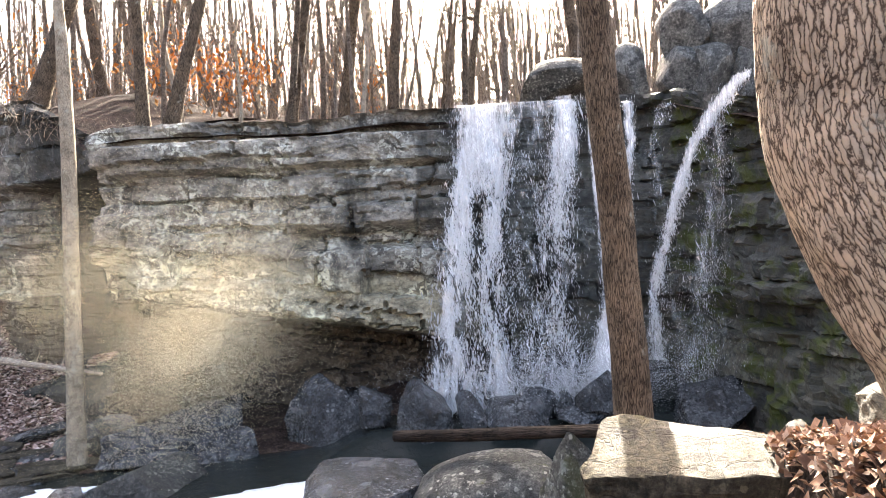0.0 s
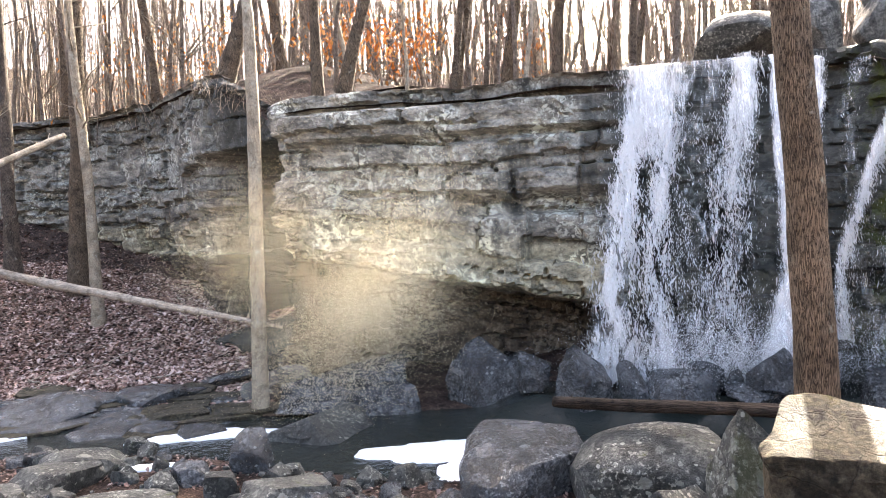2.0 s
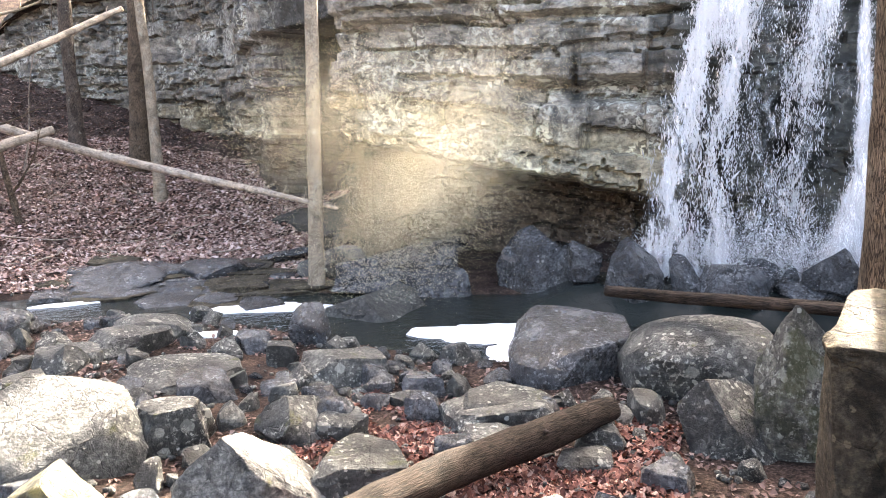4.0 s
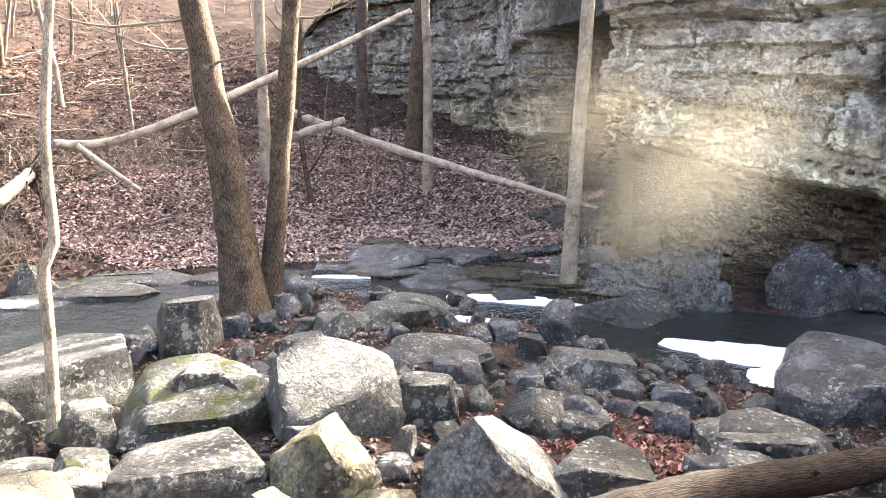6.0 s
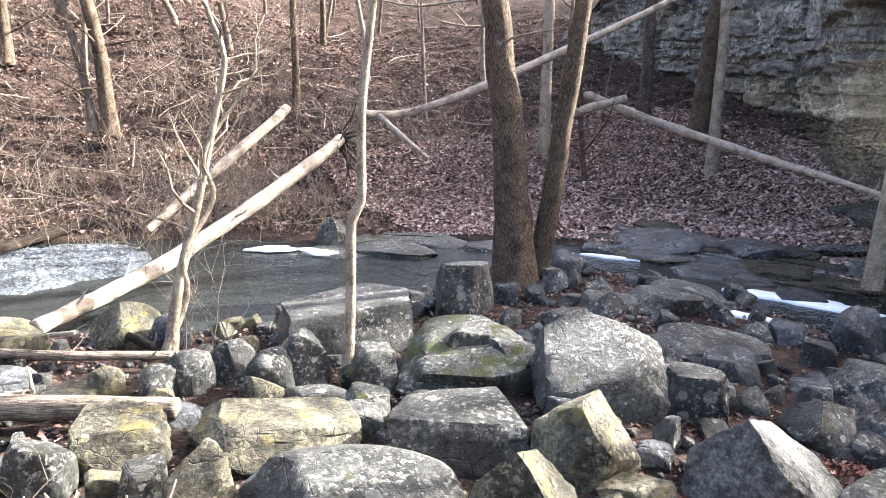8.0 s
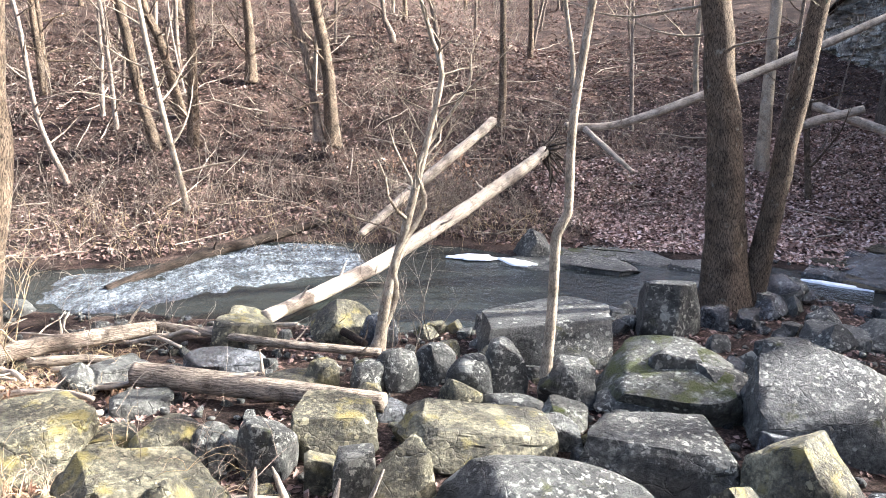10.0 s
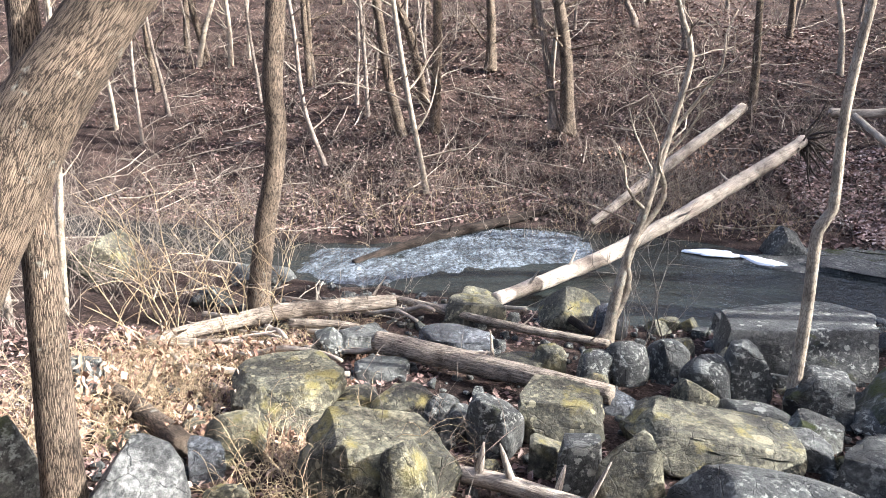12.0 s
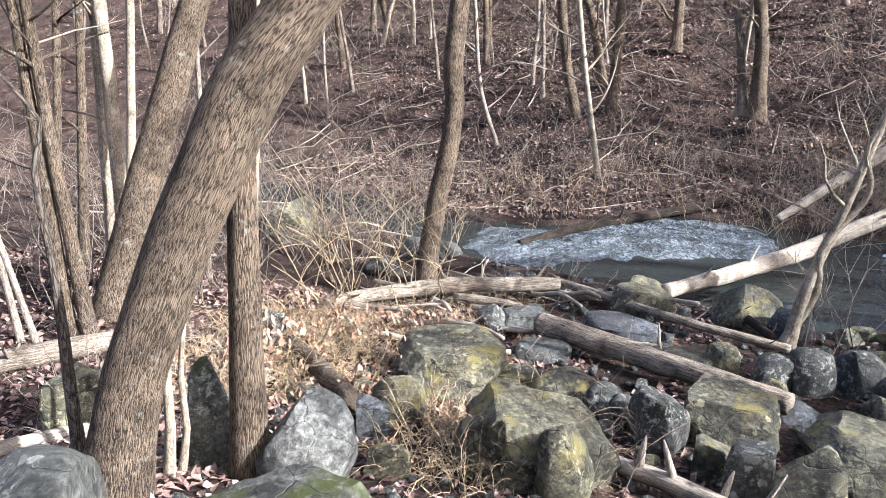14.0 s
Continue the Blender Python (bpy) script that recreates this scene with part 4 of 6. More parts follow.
def foam(x, y, a, b2, turn, seed, z=None, thick=0.03, label="flat patch of white foam on the still pool"):
    r = random.Random(seed)
    n = 60
    ph = [r.uniform(0, 6.3) for _ in range(6)]
    V, F = [], []
    zz = (float(level(x, y)) + 0.015) if z is None else z
    for k2, s in ((0, 1.0), (1, 0.97), (2, 0.5)):
        for i in range(n):
            g = 2 * math.pi * i / n
            q = 1 + 0.16 * math.sin(2 * g + ph[0]) + 0.13 * math.sin(3 * g + ph[1]) + 0.09 * math.sin(5 * g + ph[2]) + 0.05 * math.sin(9 * g + ph[3]) + 0.03 * math.sin(17 * g + ph[4])
            V.append((a * q * s * math.cos(g), b2 * q * s * math.sin(g), -0.02 if k2 == 0 else thick))
    V.append((0, 0, thick))
    for k2 in range(2):
        for i in range(n):
            j = (i + 1) % n
            F.append((k2 * n + i, k2 * n + j, k2 * n + n + j, k2 * n + n + i))
    for i in range(n):
        F.append((2 * n + i, 2 * n + (i + 1) % n, 3 * n))
    ob = new("foam_patch", mesh_from("foam_patch", V, F, M_FOAM))
    ob.matrix_world = pose(x, y, zz, 0, 0, turn)
    return tagged(ob, label, "foam", "foam patches")


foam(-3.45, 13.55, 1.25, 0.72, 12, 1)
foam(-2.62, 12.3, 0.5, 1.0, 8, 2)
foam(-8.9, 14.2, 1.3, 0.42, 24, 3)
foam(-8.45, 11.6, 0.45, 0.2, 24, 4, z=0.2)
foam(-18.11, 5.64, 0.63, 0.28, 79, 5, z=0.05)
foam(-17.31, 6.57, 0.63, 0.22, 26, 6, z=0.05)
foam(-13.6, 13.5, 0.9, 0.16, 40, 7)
foam(1.6, 17.2, 2.4, 0.35, 0, 8, z=0.42, label="churned white foam at the foot of the fall")

# ---- trees that stand near ----
tree("leaning_tree", [(1.84, 7.37, 0.45, 0.235), (1.84, 7.37, 2.62, 0.197), (1.81, 7.38, 3.99, 0.18), (1.75, 7.39, 5.44, 0.168), (1.67, 7.41, 6.91, 0.169), (1.6, 7.43, 8.2, 0.16)], M_BARK, "straight grey-brown tree with furrowed bark before the fall", 3, 32, 8, 0.75, 2.5)
tree("old_tree", [(2.35, 2.2, 2.6, 0.45), (1.92, 2.56, 3.82, 0.331), (1.78, 2.66, 4.18, 0.324), (1.65, 2.74, 4.55, 0.328), (1.60, 2.77, 4.84, 0.327), (1.61, 2.76, 5.28, 0.326), (1.62, 2.8, 6.5, 0.31)], M_BARK_OLD, "thick leaning tree with deeply plated pale brown bark", 4, 150, 8, 0.7, 3, plates=0.035, step=0.04)
tree("slender_tree", [(-8.5, 16.2, 0.0, 0.2), (-8.42, 16.2, 2.87, 0.178), (-8.36, 16.25, 5.39, 0.166), (-8.33, 16.3, 8.98, 0.15), (-8.37, 16.3, 10.6, 0.11)], M_BARK_PALE, "slender pale tree rising from the pool's edge", 5, 14, 12, 0.6, 2.2)
tree("slender_tree", [(-17.77, 22.26, 1.46, 0.223), (-17.8, 22.24, 5.49, 0.174), (-17.91, 22.15, 8.61, 0.16), (-18.05, 22.04, 12.57, 0.135)], M_BARK_PALE, "slender pale tree on the leafy bank", 6, 12, 14, 0.4, 2.6)
tree("dark_tree", [(-20.4, 24.6, 2.7, 0.40), (-20.3, 24.7, 6.0, 0.33), (-20.2, 24.8, 8.6, 0.3), (-20.1, 24.9, 13.5, 0.28)], M_BARK, "dark straight tree below the cliff", 7, 12, 10, 0.5, 3)
tree("dark_tree", [(-23.9, 25.1, 3.3, 0.31), (-23.9, 25.1, 6.2, 0.26), (-23.9, 25.1, 9.0, 0.25), (-23.9, 25.1, 14, 0.23)], M_BARK_DARK, "dark straight tree below the cliff", 8, 12, 10, 0.5, 3)
tree("twin_tree", [(-12.33, 9.09, 0.21, 0.44), (-12.41, 8.99, 1.79, 0.38), (-12.53, 8.82, 3.54, 0.324), (-12.69, 8.61, 5.21, 0.282), (-12.85, 8.37, 7.11, 0.252)], M_BARK, "stout leaning tree with furrowed grey bark on the bank", 9, 20, 10, 0.6, 3)
tree("twin_tree", [(-12.29, 9.6, 0.17, 0.25), (-12.15, 9.77, 1.74, 0.219), (-12.0, 9.95, 4.14, 0.201), (-11.84, 10.13, 6.41, 0.161), (-11.7, 10.28, 7.28, 0.148)], M_BARK, "slimmer leaning tree grown from the same foot", 10, 16, 10, 0.6, 2.6)
tree("pale_tree", [(-23.36, 18.93, 1.71, 0.255), (-23.41, 18.86, 5.1, 0.216), (-23.44, 18.83, 8.35, 0.2), (-23.49, 18.77, 12.47, 0.194)], M_BARK_PALE, "pale straight tree on the hillside", 11, 12, 10, 0.4, 2.6)
tree("thin_tree", [(-8.84, 3.54, 0.24, 0.086), (-8.82, 3.57, 1.39, 0.07), (-8.82, 3.57, 2.53, 0.068), (-8.77, 3.69, 2.8, 0.061), (-8.77, 3.68, 3.81, 0.057), (-8.73, 3.76, 4.78, 0.052), (-8.68, 3.88, 5.78, 0.045)], M_BARK_PALE, "thin crooked tree with pale bark among the rocks", 12, 10, 8, 0.75, 1.6, extend=3)
tree("white_sapling", [(-11.49, 1.78, 0.17, 0.1), (-11.45, 1.93, 1.19, 0.078), (-11.39, 2.21, 2.31, 0.067), (-11.32, 2.47, 3.46, 0.052), (-11.26, 2.69, 4.56, 0.042), (-11.3, 2.54, 5.05, 0.038)], M_BARK_PALE, "pale forked sapling beside the pool", 13, 8, 13, 0.3, 2.6, depth=2, twigs=2, extend=1.6)
tree("white_sapling", [(-11.44, 1.7, 0.2, 0.07), (-11.5, 2.05, 1.0, 0.055), (-11.36, 2.0, 1.7, 0.05), (-11.45, 2.5, 2.5, 0.042), (-11.3, 2.35, 3.2, 0.035), (-11.4, 2.9, 4.0, 0.028)], M_BARK_PALE, "second crooked stem of the pale sapling", 113, 8, 8, 0.4, 2.2, depth=2, twigs=2, extend=1.4)
tree("streamside_tree", [(-13.75, -4.53, -0.14, 0.2), (-13.81, -4.33, 1.48, 0.189), (-13.88, -4.06, 3.08, 0.184), (-13.87, -4.09, 4.11, 0.186), (-13.9, -3.97, 5.58, 0.172), (-13.92, -3.9, 6.16, 0.165)], M_BARK, "crooked tree with grey bark at the water's edge", 14, 14, 8, 0.5, 2.2)
tree("straight_tree", [(-5.44, -3.68, 0.63, 0.159), (-5.46, -3.64, 2.4, 0.13), (-5.48, -3.61, 3.55, 0.11), (-5.5, -3.57, 4.59, 0.101), (-5.5, -3.58, 5.6, 0.095)], M_BARK, "straight slim tree with furrowed brown bark", 15, 32, 6, 0.8, 2)
tree("bent_tree", [(-4.47, -4.25, 0.89, 0.242), (-4.55, -4.16, 1.51, 0.22), (-4.67, -4.01, 2.16, 0.225), (-4.82, -3.82, 2.79, 0.236), (-4.97, -3.59, 3.4, 0.243), (-5.13, -3.33, 3.99, 0.25), (-5.32, -2.97, 4.58, 0.227), (-5.5, -2.6, 5.2, 0.21)], M_BARK, "thick bent tree with furrowed brown bark leaning over the rocks", 16, 40, 6, 0.8, 2.5, extend=5)
tree("clump_tree", [(-8.61, -7.69, 0.52, 0.251), (-8.85, -7.4, 1.82, 0.239), (-9.14, -7.03, 3.23, 0.234), (-9.46, -6.57, 4.88, 0.198), (-9.55, -6.43, 5.32, 0.189)], M_BARK, "leaning grey tree in a clump on the bank", 17, 14, 8, 0.6, 2.5)
tree("clump_tree", [(-9.59, -8.07, 0.46, 0.125), (-9.55, -8.12, 2.05, 0.107), (-9.54, -8.12, 3.32, 0.104), (-9.52, -8.16, 4.89, 0.088), (-9.5, -8.18, 5.33, 0.079)], M_BARK_PALE, "slim pale tree in a clump on the bank", 18, 10, 8, 0.4, 1.8)
tree("clump_tree", [(-7.95, -7.51, 0.53, 0.099), (-7.83, -7.63, 2.75, 0.078), (-7.77, -7.7, 4.44, 0.067), (-7.73, -7.74, 5.13, 0.059)], M_BARK, "slim grey tree in a clump on the bank", 19, 10, 10, 0.3, 1.8)
tree("clump_tree", [(-7.84, -7.72, 0.55, 0.09), (-7.78, -7.78, 2.54, 0.071), (-7.72, -7.85, 4.44, 0.06), (-7.65, -7.91, 5.12, 0.052)], M_BARK, "slim grey tree in a clump on the bank", 20, 10, 10, 0.3, 1.8)
tree("clump_tree", [(-11.24, -9.57, 0.38, 0.094), (-11.39, -9.38, 2.14, 0.081), (-11.53, -9.2, 5.04, 0.072), (-11.55, -9.18, 5.58, 0.067)], M_BARK_PALE, "pale slim tree behind the clump", 21, 8, 8, 0.5, 1.6)
for cx2, cy2, lx, ly, r0, mt, sd in ((-8.4, -8.3, 0.02, -0.05, 0.07, M_BARK_PALE, 41), (-8.9, -8.9, -0.10, 0.04, 0.08, M_BARK, 42), (-7.5, -8.2, 0.05, -0.1, 0.05, M_TWIG, 43), (-9.9, -8.7, 0.06, 0.08, 0.09, M_BARK_PALE, 44), (-10.6, -9.9, -0.05, 0.06, 0.1, M_BARK, 45), (-7.2, -7.6, 0.1, -0.16, 0.045, M_TWIG, 46), (-11.5, -8.0, 0.02, 0.03, 0.06, M_TWIG, 47), (-12.4, -7.6, -0.04, 0.05, 0.07, M_BARK_PALE, 48)):
    cz2 = float(land(cx2, cy2))
    tree("clump_tree", [(cx2, cy2, cz2, r0), (cx2 + lx * 1.5, cy2 + ly * 1.5, cz2 + 1.5, r0 * 0.85), (cx2 + lx * 3.2, cy2 + ly * 3.0, cz2 + 3, r0 * 0.75), (cx2 + lx * 5, cy2 + ly * 4.5, cz2 + 5, r0 * 0.6)], mt, "slender bare stem in a clump on the bank", sd, 8, 10, 0.25, 1.6)
tree("pale_sapling", [(-5.13, -4.27, 0.66, 0.05), (-5.1, -4.2, 1.2, 0.042), (-5.07, -4.16, 1.8, 0.036), (-5.15, -4.1, 2.4, 0.02)], M_BARK_PALE, "thin pale stem beside the bent tree", 61, 8, 3, 0.6, 0.6, extend=0.6)
tree("pale_sapling", [(-5.24, -4.23, 0.64, 0.036), (-5.25, -4.15, 1.1, 0.03), (-5.18, -4.12, 1.6, 0.026), (-5.22, -4.05, 2.2, 0.016)], M_BARK_PALE, "thin crooked pale stem beside the bent tree", 62, 8, 3, 0.6, 0.5, extend=0.5)
tree("dark_sapling", [(-4.9, -4.96, 0.58, 0.063), (-4.89, -4.97, 1.95, 0.046), (-4.88, -4.98, 2.53, 0.033), (-4.85, -5.01, 3.33, 0.026)], M_BARK_DARK, "thin dark sapling stem", 22, 8, 6, 0.5, 0.9, extend=1)
for tx, ty, tz, r0, dx, dy, sd in ((-12.8, 23.2, 10.0, 0.31, 0.3, 0.12, 31), (-8.07, 19.9, 8.6, 0.17, 0.0, 0.0, 32), (-7.39, 20.2, 8.5, 0.21, 0.26, 0.08, 33), (-4.69, 23.54, 8.9, 0.2, 0.16, 0.03, 34), (-3.05, 23.81, 8.8, 0.22, 0.15, 0.02, 35), (-1.4, 23.96, 8.8, 0.2, 0.08, 0.0, 36), (1.05, 23.98, 8.8, 0.13, 0.16, 0.0, 37), (4.86, 23.5, 8.9, 0.22, -0.08, 0.02, 38)):
    tree("plateau_tree", [(tx, ty, tz, r0), (tx + dx * 2, ty + dy * 2, tz + 2, r0 * 0.85), (tx + dx * 4, ty + dy * 4, tz + 4, r0 * 0.78), (tx + dx * 8, ty + dy * 8, tz + 8, r0 * 0.65)], M_BARK, "bare grey forest tree on top of the cliff", sd, 10, 7, 0.4, 2.4, group="forest trees", extend=1.0)



def hill_tree(foot, middle, top, r0, mat):
    """A bare tree on the hillside through three points of its stem, carried on to its crown."""
    seed = int(abs(foot[0] * 31 + foot[1] * 57)) % 997
    return tree("hill_tree", [(*foot, r0 * 1.1), (*middle, r0 * 0.95), (*top, r0 * 0.85)], mat, "bare tree on the leafy hillside", seed, 9, 15, 0.18, 2.8, 2, 1, 5.0, group="hillside trees", step=0.4, sink=0.4)


hill_tree((-25.5, -1.9, 0.5), (-25.5, -2.6, 4.2), (-25.5, -3.0, 6.9), 0.09, M_BARK_PALE)
hill_tree((-30.0, -3.1, 2.0), (-29.9, -3.6, 4.1), (-29.8, -4.1, 7.4), 0.20, M_BARK)
hill_tree((-32.6, -2.3, 3.1), (-32.5, -2.9, 5.8), (-32.5, -3.5, 7.4), 0.19, M_BARK)
hill_tree((-30.1, -1.8, 2.3), (-30.1, -1.7, 5.0), (-30.1, -1.7, 7.5), 0.20, M_BARK)
hill_tree((-37.0, -8.3, 3.8), (-37.0, -8.4, 5.8), (-36.9, -8.5, 8.0), 0.16, M_BARK)
hill_tree((-35.4, 0.6, 5.0), (-35.4, 0.6, 6.7), (-35.4, 0.5, 8.2), 0.22, M_BARK)
hill_tree((-40.2, -13.2, 4.8), (-40.2, -13.2, 6.6), (-40.2, -13.3, 8.2), 0.13, M_BARK_PALE)
hill_tree((-28.9, 3.4, 2.6), (-28.9, 3.2, 5.3), (-29.0, 2.8, 7.6), 0.25, M_BARK)
hill_tree((-29.2, 2.9, 2.7), (-29.3, 2.6, 4.9), (-29.3, 2.0, 7.6), 0.15, M_BARK_FAR)
hill_tree((-32.4, -4.8, 2.6), (-32.4, -4.9, 5.0), (-32.4, -5.1, 7.4), 0.09, M_TWIG)
hill_tree((-29.0, -6.1, 0.8), (-28.8, -6.8, 3.1), (-28.8, -7.1, 6.0), 0.09, M_TWIG)
hill_tree((-38.7, 7.9, 7.2), (-38.8, 7.5, 8.0), (-38.8, 7.4, 8.9), 0.14, M_BARK_FAR)
hill_tree((-36.1, 9.8, 6.0), (-36.2, 9.6, 7.3), (-36.3, 9.3, 8.7), 0.15, M_BARK_FAR)
hill_tree((-41.7, -15.1, 5.1), (-41.7, -15.2, 6.0), (-41.5, -15.5, 7.3), 0.21, M_BARK)
hill_tree((-37.5, -16.2, 3.5), (-37.4, -16.4, 5.3), (-37.3, -16.5, 7.0), 0.19, M_BARK)
hill_tree((-33.8, -5.5, 3.1), (-33.9, -5.4, 5.3), (-33.9, -5.4, 6.7), 0.09, M_TWIG)
hill_tree((-39.2, -8.6, 4.6), (-39.2, -8.7, 5.8), (-39.2, -8.7, 7.1), 0.14, M_BARK)
hill_tree((-32.6, -15.0, 1.2), (-32.5, -15.1, 4.1), (-32.5, -15.1, 6.4), 0.07, M_TWIG)
hill_tree((-29.3, 2.8, 2.7), (-29.3, 2.8, 4.7), (-29.3, 2.9, 6.3), 0.10, M_BARK_PALE)
hill_tree((-29.0, 16.6, 2.9), (-29.0, 16.4, 5.6), (-29.1, 16.3, 7.9), 0.08, M_TWIG)
hill_tree((-20.5, 18.6, 1.0), (-20.7, 18.3, 3.9), (-20.7, 18.4, 7.1), 0.10, M_BARK)

# low pale limbs that arch out from the twin trees and the slope behind
for lx2, ly2, lz2, dx2, dy2, dz2, L2, sd in ((-12.75, 8.55, 5.6, -0.9, -0.5, -0.25, 2.6, 1), (-12.8, 8.5, 6.1, -0.6, -0.9, -0.2, 3.0, 2), (-12.7, 8.6, 5.2, 0.5, 0.3, 0.05, 1.6, 3), (-12.85, 8.4, 6.6, -1.0, -0.8, -0.1, 3.4, 4), (-8.7, 3.85, 5.5, -0.7, 0.3, 0.1, 1.5, 5), (-11.8, 10.15, 6.2, 0.7, 0.5, -0.1, 1.8, 6)):
    V, F = [], []
    branch(V, F, random.Random(300 + sd), (0, 0, 0), (dx2, dy2, dz2), L2, 0.035, 3, 1, -0.03)
    limb = new("hanging_branch", mesh_from("hanging_branch", V, F, M_BARK_PALE))
    limb.location = (lx2, ly2, lz2)
    tagged(limb, "pale bare branch arching over the brook", "branch")

# ---- fallen timber ----
fallen("fallen_log", [(-23.0, 19.5, 4.5, 0.169), (-19.47, 20.29, 3.43, 0.162), (-15.02, 20.07, 2.6, 0.127), (-10.59, 18.16, 2.21, 0.082), (-7.74, 16.02, 2.16, 0.034)], M_DEAD, "long pale fallen log leaning down the leafy bank", 1, 10, 6)
fallen("fallen_log", [(-22.08, 10.03, 3.35, 0.123), (-21.8, 11.68, 3.41, 0.13), (-20.98, 13.95, 4.3, 0.137), (-20.19, 18.15, 6.14, 0.131), (-19.37, 23.03, 8.41, 0.113)], M_DEAD, "pale leaning dead log on the hillside", 2, 10, 5)
fallen("fallen_log", [(-20.9, 17.8, 3.4, 0.178), (-19.9, 19.8, 4.1, 0.142)], M_DEAD, "short thick broken log on the slope", 3)
fallen("fallen_log", [(-21.4, 10.4, 3.3, 0.09), (-19.5, 11.1, 2.1, 0.07)], M_DEAD, "short pale branch lying on the slope", 4)
rooted = fallen("fallen_log", [(-19.6, 8.2, 2.75, 0.14), (-19.22, 7.76, 2.51, 0.169), (-17.67, 4.76, 1.11, 0.177), (-16.2, 2.37, 0.28, 0.174), (-13.27, 0.05, 0.25, 0.136)], M_DEAD, "big bleached fallen trunk lying across the pool", 5, 14, 4)
V, F = [], []
g = random.Random(71)
for i in range(46):
    w2 = np.array([g.gauss(-0.35, 0.7), g.gauss(0.55, 0.7), g.gauss(-0.1, 0.8)])
    branch(V, F, g, (g.gauss(0, 0.1), g.gauss(0, 0.1), g.gauss(0, 0.12)), w2, g.uniform(0.5, 1.5), g.uniform(0.02, 0.07), 1, 1, 0.06)
part("root_mass", mesh_from("root_mass", V, F, M_BARK_DARK), rooted, "dark torn roots")
fallen("fallen_log", [(-22.95, 7.88, 3.46, 0.144), (-21.7, 5.22, 1.69, 0.154), (-20.76, 3.09, 0.24, 0.099)], M_DEAD, "bleached broken trunk leaning on the far bank", 6, 12, 4)
fallen("dark_log", [(-22.7, 2.5, 0.34, 0.1), (-21.4, 0.8, 0.2, 0.14), (-19.85, -1.05, 0.05, 0.15), (-18.8, -2.3, -0.12, 0.13), (-17.9, -3.3, -0.28, 0.08)], M_WETLOG, "dark waterlogged log along the far shore", 7, 12, 2)
fallen("fallen_log", [(-10.55, -1.8, 0.42, 0.166), (-9.34, 0.02, 0.5, 0.15), (-8.52, 1.26, 0.55, 0.12)], M_DRIFT, "thick weathered log lying between the boulders", 8, 14, 2)
fallen("fallen_log", [(-10.36, -5.33, 0.35, 0.093), (-11.31, -4.73, 0.3, 0.12), (-12.41, -3.6, 0.25, 0.143), (-13.08, -1.79, 0.25, 0.122)], M_DRIFT, "rough grey log in the driftwood pile", 9, 12, 7)
fallen("fallen_log", [(-13.22, -1.8, 0.25, 0.072), (-11.38, 0.14, 0.42, 0.072), (-10.73, 1.65, 0.38, 0.061)], M_DRIFT, "long thin pole of driftwood", 10, 10, 3)
fallen("fallen_log", [(-2.68, 4.93, 1.0, 0.159), (-2.03, 6.74, 0.72, 0.2), (-1.32, 7.85, 0.66, 0.2), (-0.66, 8.79, 0.64, 0.15)], M_WETLOG, "dark cracked log lying over the stones", 11, 16, 1)
fallen("fallen_log", [(-0.95, 11.6, 1.5, 0.09), (0.37, 11.0, 1.6, 0.096), (2.0, 9.9, 1.82, 0.088), (3.0, 9.0, 2.0, 0.08)], M_WETLOG, "dark wet log lying across the boulders below the fall", 12, 12, 0)
fallen("fallen_log", [(-8.78, -5.15, 0.5, 0.101), (-7.86, -4.17, 0.55, 0.12), (-6.86, -3.29, 0.68, 0.11)], M_BARK, "reddish rotten log in the brush", 13, 12, 1)
fallen("stump_log", [(-6.84, -0.78, 0.5, 0.071), (-6.51, -0.12, 0.56, 0.087), (-6.1, 0.7, 0.55, 0.081)], M_DEAD, "broken log with upright splintered stubs", 14, 12, 0)
snag = bpy.data.objects["stump_log"]
for ux, uy, uz, lx, ly, L2, r2 in ((0.2, 0.4, 0.08, 0.15, 0.1, 0.42, 0.05), (0.34, 0.72, 0.1, 0.1, -0.3, 0.45, 0.045), (0.5, 1.1, 0.1, -0.1, 0.25, 0.3, 0.04), (0.1, 0.15, 0.05, 0.3, -0.2, 0.32, 0.035), (0.62, 1.35, 0.08, 0.2, 0.35, 0.5, 0.03)):
    V, F = [], []
    tube(V, F, [(ux + lx * L2 * q, uy + ly * L2 * q, uz - 0.05 + L2 * q) for q in (0, 0.4, 0.75, 1.0)], [r2, r2 * 0.8, r2 * 0.55, 0.008], 7)
    part("branch_stub", mesh_from("branch_stub", V, F, M_DEAD), snag, "splintered upright stub")
fallen("fallen_log", [(-12.77, 0.94, 0.35, 0.082), (-11.25, 1.5, 0.35, 0.064)], M_WETLOG, "short dark snag at the pool", 15, 10, 2)
fallen("fallen_log", [(-11.75, -3.42, 0.25, 0.082), (-11.62, -2.51, 0.28, 0.075), (-11.34, -2.02, 0.28, 0.066)], M_DRIFT, "short weathered log on the bank", 16, 10, 2)

fallen("fallen_log", [(-4.8, -6.3, 0.66, 0.07), (-5.3, -5.9, 0.64, 0.075), (-5.8, -5.48, 0.62, 0.06)], M_DEAD, "pale log lying in the leaves under the trees", 17, 10, 2)
fallen("fallen_log", [(-6.5, -7.9, 0.6, 0.13), (-7.2, -7.35, 0.6, 0.14), (-7.9, -6.8, 0.58, 0.12)], M_DRIFT, "grey weathered log among the clump of trees", 18, 12, 3)
